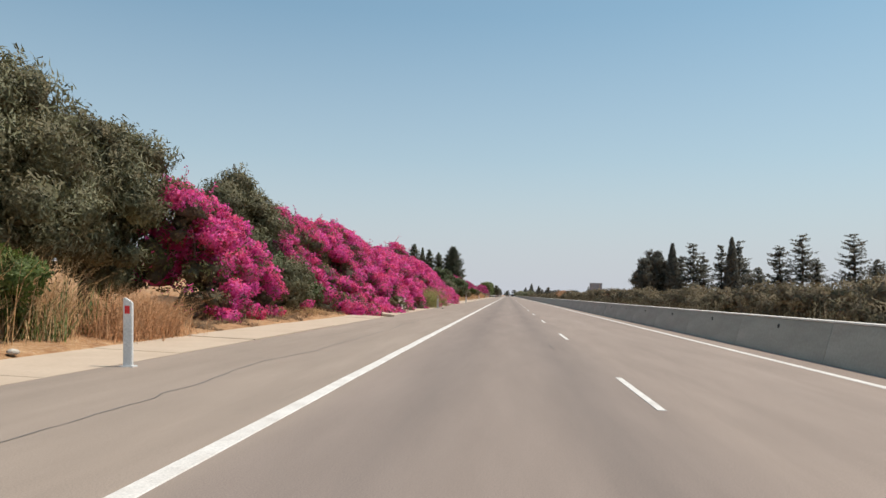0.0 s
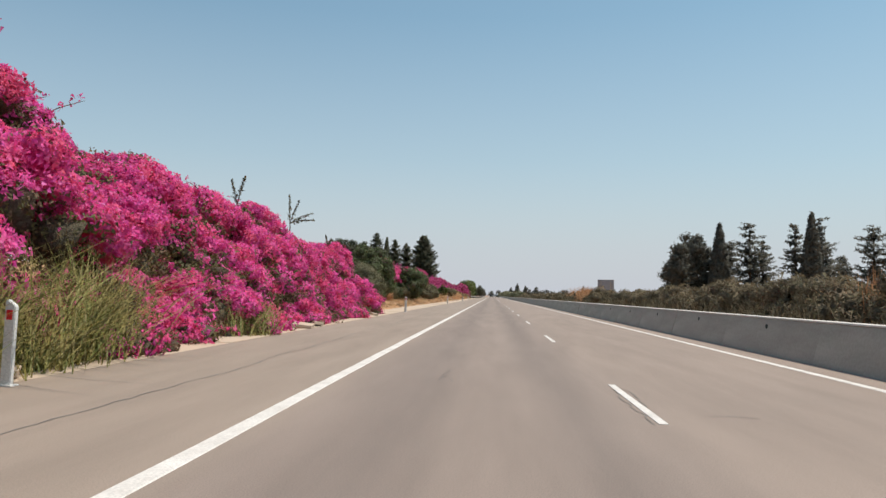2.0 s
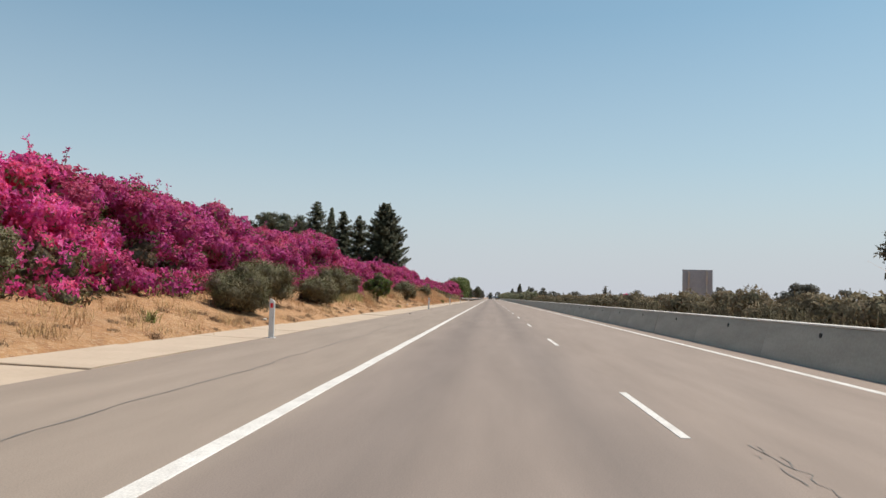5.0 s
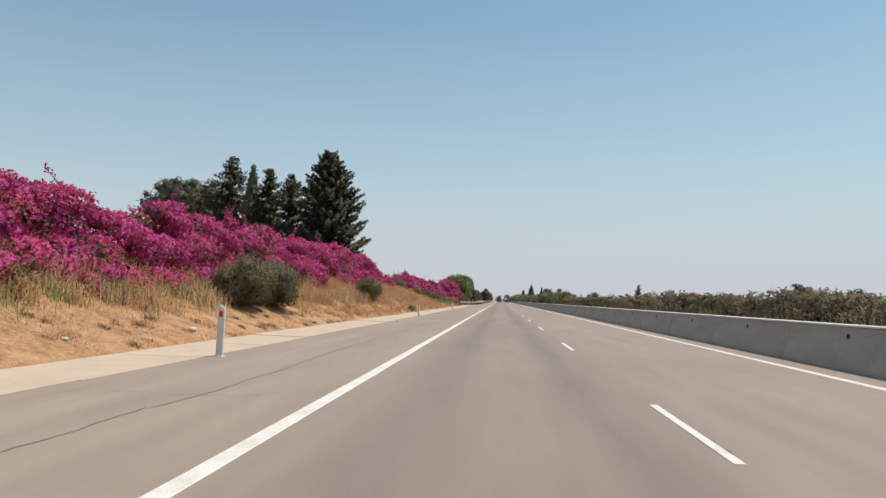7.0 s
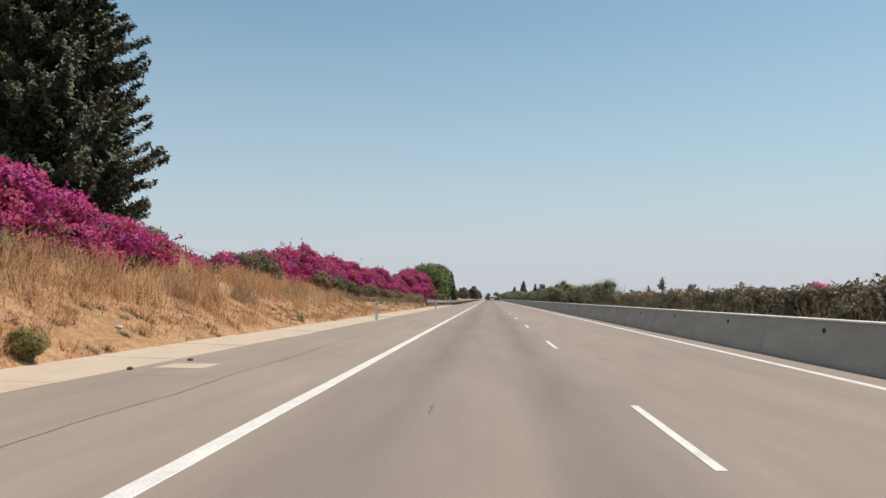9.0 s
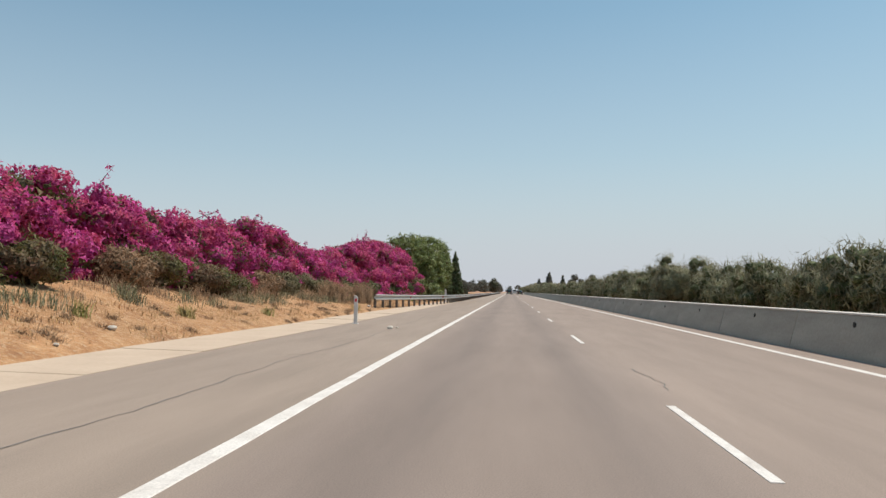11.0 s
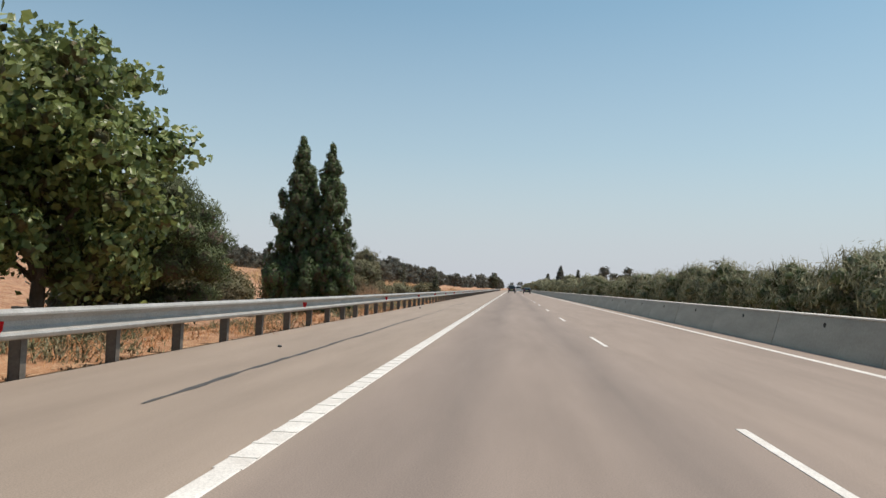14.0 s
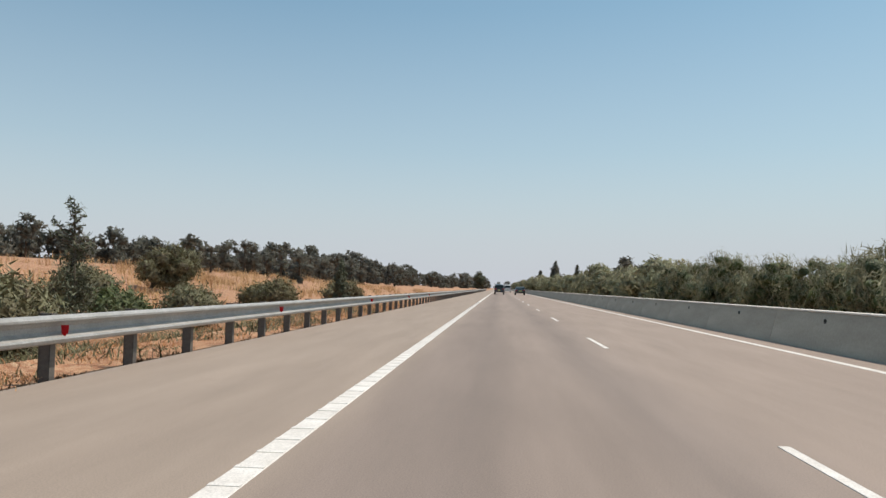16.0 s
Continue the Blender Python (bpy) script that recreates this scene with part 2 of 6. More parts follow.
# Dead-twig brown that also carries hollow shade and the red of bounced light.
SHADE_TWIGS = foliage("shaded_dead_twigs", [(0.105, 0.074, 0.054), (0.145, 0.102, 0.076), (0.108, 0.090, 0.058)], (0.098, 0.094, 0.056), 0.8, 0.08, 0.9, cells=30)
DRYTWIG = foliage("dry_stalk", [(0.22, 0.140, 0.085), (0.30, 0.195, 0.118), (0.37, 0.255, 0.158)], (0.30, 0.175, 0.098), 0.6, 0.25, 0.8)
REED = foliage("green_reed", [(0.15, 0.180, 0.045), (0.25, 0.270, 0.075), (0.36, 0.34, 0.11), (0.30, 0.22, 0.09)], (0.38, 0.28, 0.11), 0.9, 0.35)
PETAL = foliage("white_petal", [(0.78, 0.70, 0.60), (0.85, 0.80, 0.70), (0.75, 0.60, 0.52)], None, 0.8, 0.35)
STALK = foliage("median_stalk", [(0.130, 0.102, 0.064), (0.160, 0.128, 0.080), (0.175, 0.148, 0.090)], (0.145, 0.132, 0.072), 0.5, 0.3, 0.8)
WOOD = surface("weathered_pole", (0.10, 0.08, 0.06), (0.17, 0.14, 0.11), 5, 30, 0.9, stretch=(1, 1, 0.2))


# ---- building helpers ----
def mesh_from(name, verts, faces):
    """A mesh from arrays of places and of faces with equally many corners."""
    me = bpy.data.meshes.new(name)
    verts, faces = np.asarray(verts, dtype=np.float32), np.asarray(faces, dtype=np.int32)
    me.vertices.add(len(verts))
    me.vertices.foreach_set("co", verts.ravel())
    me.loops.add(faces.size)
    me.loops.foreach_set("vertex_index", faces.ravel())
    me.polygons.add(len(faces))
    me.polygons.foreach_set("loop_start", np.arange(0, faces.size, faces.shape[1], dtype=np.int32))
    me.update(calc_edges=True)
    me.validate()
    return me


def mesh_part(name, me, material, parent=None, label="", at=None):
    if not me.materials:
        me.materials.append(material)
    ob = new(name, me)
    if parent:
        ob.parent = parent
    if at:
        ob.matrix_basis = at
    return tagged(ob, label=label)


def part(name, bm, material, parent=None, label="", at=None, smooth=False):
    me = bpy.data.meshes.new(name)
    bm.normal_update()
    bm.to_mesh(me)
    bm.free()
    if smooth:
        for p in me.polygons:
            p.use_smooth = True
    return mesh_part(name, me, material, parent, label, at)


def thing(name, x, y, z, label, category, group="", kind=""):
    ob = new(name)
    ob.location = (x, y, z)
    ob.empty_display_size = 0.3
    return tagged(ob, label, category, group, kind)


def box(bm, x0, x1, y0, y1, z0, z1, bevel=0.0):
    made = bmesh.ops.create_cube(bm, size=1.0)["verts"]
    bmesh.ops.scale(bm, vec=(x1 - x0, y1 - y0, z1 - z0), verts=made)
    bmesh.ops.translate(bm, vec=((x0 + x1) / 2, (y0 + y1) / 2, (z0 + z1) / 2), verts=made)
    if bevel:
        edges = list({e for v in made for e in v.link_edges})
        bmesh.ops.bevel(bm, geom=edges, offset=bevel, segments=2, affect="EDGES", profile=0.5)
    return made


def boxed(*size, bevel=0.0):
    bm = bmesh.new()
    box(bm, *size, bevel=bevel)
    return bm


def extrude_profile(profile, y0, y1, steps=1, closed=True):
    """Sweep a cross-section of (x, z) along y."""
    bm = bmesh.new()
    rings = [[bm.verts.new((x, y0 + (y1 - y0) * k / steps, z)) for x, z in profile] for k in range(steps + 1)]
    n = len(profile)
    for a, b in zip(rings, rings[1:]):
        for i in range(n if closed else n - 1):
            j = (i + 1) % n
            bm.faces.new((a[i], b[i], b[j], a[j]))
    if closed:
        bm.faces.new(rings[0])
        bm.faces.new(rings[-1][::-1])
    bmesh.ops.recalc_face_normals(bm, faces=bm.faces)
    return bm


def tube(points, radii, sides=6):
    """A tapered limb along points: arrays of places and quads."""
    points = [Vector(p) for p in points]
    verts, faces = [], []
    for i, p in enumerate(points):
        d = (points[min(i + 1, len(points) - 1)] - points[max(i - 1, 0)]).normalized()
        a = d.orthogonal().normalized()
        b = d.cross(a)
        for k in range(sides):
            w = 2 * math.pi * k / sides
            verts.append(p + (a * math.cos(w) + b * math.sin(w)) * radii[i])
    for i in range(len(points) - 1):
        for k in range(sides):
            j = (k + 1) % sides
            faces.append((i * sides + k, i * sides + j, (i + 1) * sides + j, (i + 1) * sides + k))
    return verts, faces


def tubes_mesh(name, limbs, sides=6):
    verts, faces = [], []
    for points, radii in limbs:
        v, f = tube(points, radii, sides)
        n = len(verts)
        verts += v
        faces += [tuple(i + n for i in q) for q in f]
    return mesh_from(name, [tuple(v) for v in verts], faces)


def unit(a):
    return a / np.maximum(np.linalg.norm(a, axis=1, keepdims=True), 1e-6)


def shade_as(me, normals):
    """Give every corner point of a mesh its own shading direction."""
    free = me.attributes.new("custom_normal", "FLOAT_VECTOR", "POINT")
    free.data.foreach_set("vector", np.asarray(normals, dtype=np.float32).ravel())
    me.update()


def round_form(level):
    bm = bmesh.new()
    bmesh.ops.create_icosphere(bm, subdivisions=level, radius=1.0)
    bm.verts.index_update()
    form = np.array([v.co[:] for v in bm.verts]), np.array([[v.index for v in f.verts] for f in bm.faces])
    bm.free()
    return form


FORMS = {1: round_form(1), 2: round_form(2)}


def clumps(rs, centres, radii, level, squash=0.85, rough=0.2):
    """Ragged inner masses of the lumps: places, outward directions and triangles."""
    form, faces = FORMS[level]
    n, k = len(centres), len(form)
    r = radii[:, None] * (1 + rough * np.clip(rs.normal(size=(n, k)), -1.6, 1.6))
    v = centres[:, None, :] + form[None] * r[..., None] * np.array([1, 1, squash])
    f = faces[None] + (np.arange(n) * k)[:, None, None]
    out = unit(np.tile(form, (n, 1)) + 0.3 * rs.normal(size=(n * k, 3)))
    return v.reshape(-1, 3), out, f.reshape(-1, 3)


def leaf_mesh(name, rs, places, normals, size, slim=0.55, loose=0.8, droop=0.0, mass=0.6, core=None, corners=3):
    """Leaves as folded diamonds about places, facing roughly along normals. size: half the length, alike or one for each."""
    n = len(places)
    nor = unit(normals + loose * rs.normal(size=(n, 3)))
    t = rs.normal(size=(n, 3))
    t[:, 2] -= droop
    t = unit(t - nor * (t * nor).sum(1, keepdims=True))
    b = np.cross(nor, t)
    s = (np.ones(n) * size * rs.uniform(0.7, 1.3, n))[:, None]
    fold = nor * s * rs.uniform(0.05, 0.35, n)[:, None]
    out = unit(normals)
    if corners == 3:
        v = np.stack([places - t * s - b * s * slim, places - t * s + b * s * slim, places + t * s * 1.1 + fold], 1).reshape(-1, 3)
    else:
        v = np.stack([places - t * s, places + b * s * slim + fold, places + t * s, places - b * s * slim + fold], 1).reshape(-1, 3)
    q = np.arange(corners * n).reshape(n, corners)
    face = np.cross(v[q[:, 1]] - v[q[:, 0]], v[q[:, 2]] - v[q[:, 0]])
    turned = (face * out).sum(1) < 0
    q[turned] = q[turned][:, ::-1]
    nor = np.where((nor * out).sum(1, keepdims=True) < 0, -nor, nor)
    faces = q if corners == 3 else np.concatenate([q[:, [0, 1, 2]], q[:, [0, 2, 3]]])
    # leaves of one lump catch the light together
    soft = np.repeat(unit(out * mass + nor * (1 - mass)), corners, axis=0)
    if core:
        cv, co, cf = core
        faces = np.concatenate([faces, cf + len(v)])
        v, soft = np.concatenate([v, cv]), np.concatenate([soft, co])
    me = mesh_from(name, v, faces)
    shade_as(me, soft)
    return me


def skin_points(rs, centres, radii, area, cover=1.3, side=1.0, squash=0.85, shell=0.10, back=0.08):
    """Places for leaves on the open skin of a heap of lumps, and their outward directions: none inside another lump, fewer behind."""
    counts = np.maximum(8, (cover * 4 * np.pi * radii ** 2 / area).astype(int))
    which = np.repeat(np.arange(len(centres)), counts)
    d = unit(rs.normal(size=(len(which), 3)))
    facing = d @ np.array([0.62 * side, -0.55, 0.55])
    keep = (facing > -0.05) | (rs.random(len(d)) < back)
    which, d = which[keep], d[keep]
    ripple = 1 + 0.10 * np.sin(d[:, 0] * 5 + which) + 0.10 * np.sin(d[:, 2] * 6 + which * 2.3)
    r = radii[which] * ripple * (1 + shell * np.clip(rs.normal(size=len(which)), -1.5, 1.8))
    flat = np.array([1, 1, squash])
    p = centres[which] + d * r[:, None] * flat
    order = np.argsort(p[:, 1])
    p, d, which = p[order], d[order], which[order]
    hidden = np.zeros(len(p), dtype=bool)
    for k in range(len(centres)):
        reach = radii[k] * 0.86
        a, b = np.searchsorted(p[:, 1], (centres[k, 1] - reach, centres[k, 1] + reach))
        q = (p[a:b] - centres[k]) / flat
        hidden[a:b] |= ((q * q).sum(1) < reach * reach) & (which[a:b] != k)
    return p[~hidden], d[~hidden], which[~hidden]


def blades_mesh(name, rs, roots, height, lean=0.35, width=0.012):
    """Thin blades of grass as bent slivers."""
    n = len(roots)
    h = (np.ones(n) * height * rs.uniform(0.5, 1.15, n))[:, None]
    a = rs.uniform(0, 2 * np.pi, n)
    out = np.stack([np.cos(a), np.sin(a), np.zeros(n)], 1) * (np.abs(rs.normal(size=n)) * lean)[:, None] * h
    side = np.stack([-np.sin(a * 3), np.cos(a * 3), np.zeros(n)], 1) * width * (0.6 + 0.8 * rs.random(n))[:, None]
    up = np.array([0, 0, 1.0])
    mid = roots + out * 0.35 + up * h * 0.6
    tip = roots + out + up * h * 0.95
    v = np.stack([roots - side, roots + side, mid + side * 0.8, mid - side * 0.8, tip], 1).reshape(-1, 3)
    k = np.arange(n) * 5
    f = np.concatenate([np.stack([k, k + 1, k + 2], 1), np.stack([k, k + 2, k + 3], 1), np.stack([k + 3, k + 2, k + 4], 1)])
    # blades turn their lit side to the road
    face = np.cross(v[f[:, 1]] - v[f[:, 0]], v[f[:, 2]] - v[f[:, 0]])
    away = face @ np.array([-0.5 * np.sign(roots[:, 0].mean()), -1.0, 0.0]) < 0
    f[away] = f[away][:, ::-1]
    me = mesh_from(name, v, f)
    shade_as(me, np.repeat(unit(np.array([-0.3 * np.sign(roots[:, 0].mean()), -0.45, 0.8]) + rs.normal(size=(n, 3)) * 0.3), 5, axis=0))
    return me


# ---- the ground ----
BANK_Y = [-400, 0, 90, 118, 150, 180, 215, 240, 262, 300, 335, 350, 365, 420, 600, 3000]
BANK = {  # height of the ground beside the road, by distance from its middle
    -6.95: [0.05] * 11 + [0.02, -0.05, -0.05, -0.05, 0],
    -8.2: [0.18, 0.18, 0.2, 0.3, 0.35, 0.45, 0.55, 0.6, 0.5, 0.4, 0.25, -0.1, -0.35, -0.35, -0.2, 0],
    -11.5: [0.5, 0.5, 0.6, 0.8, 1.3, 1.7, 2.0, 2.3, 1.7, 1.0, 0.5, 0.0, -0.4, -0.3, 0.0, 0],
    -20: [0.8, 0.8, 1.0, 1.5, 1.9, 2.2, 2.5, 2.6, 2.2, 1.8, 1.3, 1.1, 0.9, 0.7, 0.6, 0],
    -40: [2, 2, 2.2, 2.6, 2.9, 3.0, 3.0, 3.0, 3.0, 3.0, 3.0, 3.0, 3.0, 2.9, 2.0, 0],
    -80: [5] * 14 + [3.5, 0],
    -300: [9] * 14 + [7, 2],
}


def ground_height(x, y):
    x, y = np.asarray(x, dtype=float), np.asarray(y, dtype=float)
    xs = sorted(BANK)
    cols = np.stack([np.interp(y, BANK_Y, BANK[k]) for k in xs], -1)
    z = np.full(np.broadcast(x, y).shape, 0.0)
    x, y = np.broadcast_to(x, z.shape), np.broadcast_to(y, z.shape)
    for i in range(len(xs) - 1):
        f = np.clip((x - xs[i]) / (xs[i + 1] - xs[i]), 0, 1)
        inside = (x >= xs[i]) & (x < xs[i + 1])
        z = np.where(inside, cols[..., i] * (1 - f) + cols[..., i + 1] * f, z)
    z = np.where(x < xs[0], cols[..., 0], z)
    near = np.clip((-x - 7.4) / 3.0, 0, 1) * np.clip((300 + x) / 200, 0, 1)
    z = z + near * (0.12 * np.sin(y * 0.37 + x * 0.6) * np.sin(x * 0.9 + 1.3) + 0.05 * np.sin(y * 1.7 + x * 1.1))
    z = np.where((x > -6.95) & (x < 7.0), -0.06, z)
    z = np.where(x >= 7.0, 0.02 + 0.0015 * np.clip(x - 30, 0, 400), z)
    return z


def lay_ground():
    xs = np.concatenate([[-2600, -1400, -700, -450, -300, -200, -140, -110], np.arange(-80, -30, 5.0), np.arange(-30, -14, 1.6), np.arange(-14, -6.96, 0.45),
                         [-6.95, -6.90, 0, 6.9, 7.0], [9, 14, 22, 40, 70, 130, 300, 700, 1400, 2600]])
    ys = np.concatenate([[-1500, -600, -250, -120, -60], np.arange(-30, 480, 0.8), np.arange(480, 700, 6), [720, 800, 950, 1200, 1600, 2200, 3200, 4600]])
    X, Y = np.meshgrid(xs, ys, indexing="ij")
    Z = ground_height(X, Y)
    n, m = X.shape
    v = np.stack([X, Y, Z], -1).reshape(-1, 3)
    k = (np.arange(n - 1)[:, None] * m + np.arange(m - 1)[None, :]).ravel()
    me = mesh_from("ground", v, np.stack([k, k + m, k + m + 1, k + 1], 1))
    for p in me.polygons:
        p.use_smooth = True
    tagged(mesh_part("ground", me, GROUND), "dry straw-covered earth, redder farther along the road", "ground", kind="structure")


lay_ground()

# ---- the road ----
ROAD_END = 2400


def lay_road():
    bm = extrude_profile([(-5.42, -0.10), (-5.42, 0.0), (-2.0, 0.0), (1.75, 0.0), (5.3, 0.0), (6.9, 0.0), (6.9, -0.10)], -80, ROAD_END, 40)
    road = tagged(part("road", bm, ASPHALT), "sun-bleached grey asphalt motorway with a hard shoulder", "road", kind="structure")
    edge = extrude_profile([(-2.03, 0.0), (-2.02, 0.006), (-1.87, 0.006), (-1.86, 0.0)], -80, 344, 200, closed=False)
    for v in edge.verts:
        v.co.x += 0.006 * math.sin(v.co.y * 1.3) + 0.004 * math.sin(v.co.y * 3.1)
    tagged(part("edge_line", edge, LINE, road, "worn solid white edge line"), kind="structure")
    part("edge_line", extrude_profile([(-2.05, 0.0), (-2.04, 0.006), (-1.86, 0.006), (-1.85, 0.0)], 344, ROAD_END, 20, closed=False), LINE, road, "ribbed white edge line")
    part("edge_line", extrude_profile([(5.24, 0.0), (5.25, 0.006), (5.38, 0.006), (5.39, 0.0)], -80, ROAD_END, 40, closed=False), LINE, road, "solid white edge line")
    rib = boxed(-2.045, -1.855, -0.03, 0.03, 0.004, 0.012, bevel=0.003)
    first = part("line_rib", rib, LINE, road, at=pose(0, 344.3, 0))
    for k in range(1, 250):
        mesh_part("line_rib", first.data, LINE, road, at=pose(0, 344.3 + 0.42 * k, 0))
    dash = boxed(1.655, 1.745, -1.5, 1.5, -0.004, 0.006, bevel=0.003)
    first = part("lane_dash", dash, LINE, road, at=pose(0, 8.75 - 36, 0))
    for k in range(-2, 100):
        mesh_part("lane_dash", first.data, LINE, road, at=pose(0, 8.75 + 12 * k, 0))
    return road


road = lay_road()


def crack_mesh(rs, x, y0, y1, width, wander=0.05, step=0.25, across=0.0, drift=0.0):
    """A jagged crack as a thin ribbon just above the asphalt."""
    n = max(3, int(abs(y1 - y0 if across == 0 else across) / step))
    t = np.linspace(0, 1, n)
    w = np.cumsum(rs.normal(size=n)) * wander * 0.18
    w -= t * w[-1]
    if across:
        px, py, dx, dy = x + across * t, y0 + (y1 - y0) * t + w, 0, 1
    else:
        px, py, dx, dy = x + w + drift * np.sqrt(t), y0 + (y1 - y0) * t, 1, 0
    half = width * rs.uniform(0.25, 1.0, n) / 2
    z = np.full(n, 0.004)
    a = np.stack([px - dx * half, py - dy * half, z], 1)
    b = np.stack([px + dx * half, py + dy * half, z], 1)
    v = np.concatenate([a, b])
    k = np.arange(n - 1)
    return mesh_from("crack", v, np.stack([k, k + n, k + n + 1, k + 1], 1))


def lay_cracks():
    rs = np.random.RandomState(5)
    for y in np.arange(-10, 330, 17.0):
        mesh_part("crack", crack_mesh(rs, -3.52 + rs.normal() * 0.03, y, y + 17.0, 0.030, 0.12), CRACK_FADED, road)
    for y0, y1, w in ((346, 366, 0.10), (366, 378, 0.045)):
        mesh_part("sealed_joint", crack_mesh(rs, -3.52, y0, y1, w, 0.05), CRACK, road, "dark bitumen joint seal")
    mesh_part("sealed_joint", crack_mesh(rs, -3.9, 382.0, 389.8, 0.10, 0.06, 0.25, drift=0.4), CRACK, road, "dark bitumen joint seal")
    for k in range(46):
        y = rs.uniform(4, 330)
        kind = rs.random()
        if kind < 0.4:
            mesh_part("crack", crack_mesh(rs, -3.5 + rs.uniform(-1.7, 0.1), y, y + rs.normal() * 0.4, 0.022, 0.1, 0.15, rs.uniform(0.8, 1.6)), CRACK_FADED, road)
        elif kind < 0.8:
            x = rs.choice([-0.6, 0.1, 0.5, 1.3, 1.9, 2.6]) + rs.normal() * 0.12
            mesh_part("crack", crack_mesh(rs, x, y, y + rs.uniform(0.8, 2.6), 0.024, 0.12, 0.12), CRACK_FADED, road)
        else:
            mesh_part("crack", crack_mesh(rs, rs.uniform(2.0, 4.6), y, y + rs.normal() * 0.3, 0.022, 0.5, 0.15, rs.uniform(0.3, 0.8)), CRACK_FADED, road)
    # longer cracks with short branches in the lanes
    for x, y, length in ((0.15, 87.0, 3.4), (0.35, 90.6, 2.2), (1.35, 77.4, 2.6), (1.1, 80.3, 1.8), (-0.7, 80.6, 1.2), (1.45, 29.6, 3.0), (0.9, 43.0, 2.4), (-0.5, 58.0, 1.4), (2.2, 125.0, 2.0), (0.4, 168.0, 1.6), (3.1, 188.0, 1.4),
                         (1.5, 207.0, 2.0), (2.3, 231.5, 1.6), (3.4, 233.0, 1.2), (-0.8, 262.0, 1.5), (1.2, 301.0, 1.6), (2.4, 336.0, 1.8), (2.6, 362.5, 2.0), (0.1, 357.5, 1.0), (1.5, 388.0, 1.6)):
        mesh_part("crack", crack_mesh(rs, x, y, y + length, 0.016, 0.16, 0.12), CRACK_FADED, road)
        for j in range(4):
            yy = y + rs.uniform(-0.5, length)
            mesh_part("crack", crack_mesh(rs, x + rs.normal() * 0.12, yy, yy + rs.uniform(0.15, 0.6), 0.018, 0.14, 0.10), CRACK_FADED, road)
    for y in (60.5, 178, 301):
        mesh_part("crack", crack_mesh(rs, -5.2, y, y + rs.normal() * 0.3, 0.016, 0.5, 0.2, 3.2), CRACK_FADED, road)
    part("patch", boxed(-5.15, -4.35, 229.55, 230.35, -0.02, 0.006, bevel=0.003), CONCRETE, road, "small pale concrete patch in the shoulder")
    # spray mark of the road workers
    for x0, y0, dx, dy in ((-3.85, 336.5, 0.30, 0.18), (-3.55, 336.75, 0.26, -0.1), (-3.42, 336.35, 0.28, 0.35), (-3.25, 336.85, 0.2, -0.45), (-3.45, 336.4, 0.36, 0.0), (-3.4, 336.9, 0.24, 0.0)):
        mesh_part("spray_mark", crack_mesh(rs, x0, y0, y0 + dy, 0.14, 0.02, 0.05, dx), YELLOW, road, "yellow sprayed survey mark")


lay_cracks()


def gutter():
    """A strip of sloping concrete slabs beside the shoulder, to where the rail begins in earnest."""
    rs = random.Random(3)
    strip = tagged(new("gutter"), "sloping bleached concrete edge strip with open joints", "gutter", kind="structure")
    length = 3.72
    profile = [(-5.42, -0.12), (-5.42, 0.010), (-5.60, 0.014), (-6.75, 0.04), (-6.98, 0.05), (-7.02, -0.12)]
    bm = extrude_profile(profile, -length / 2 + 0.022, length / 2 - 0.022, 1)
    bmesh.ops.bevel(bm, geom=[e for e in bm.edges if e.calc_length() < 1.5 and abs(e.verts[0].co.y - e.verts[1].co.y) < 0.01], offset=0.012, segments=1, affect="EDGES")
    first = None
    y = -20.0
    while y < 345:
        m = pose(rs.uniform(-0.008, 0.008), y, rs.uniform(-0.004, 0.004), rs.uniform(-0.02, 0.02), rs.uniform(-0.12, 0.12), rs.uniform(-0.05, 0.05))
        if first is None:
            first = part("slab", bm, CONCRETE, strip, at=m)
        else:
            mesh_part("slab", first.data, CONCRETE, strip, at=m)
        y += length


gutter()


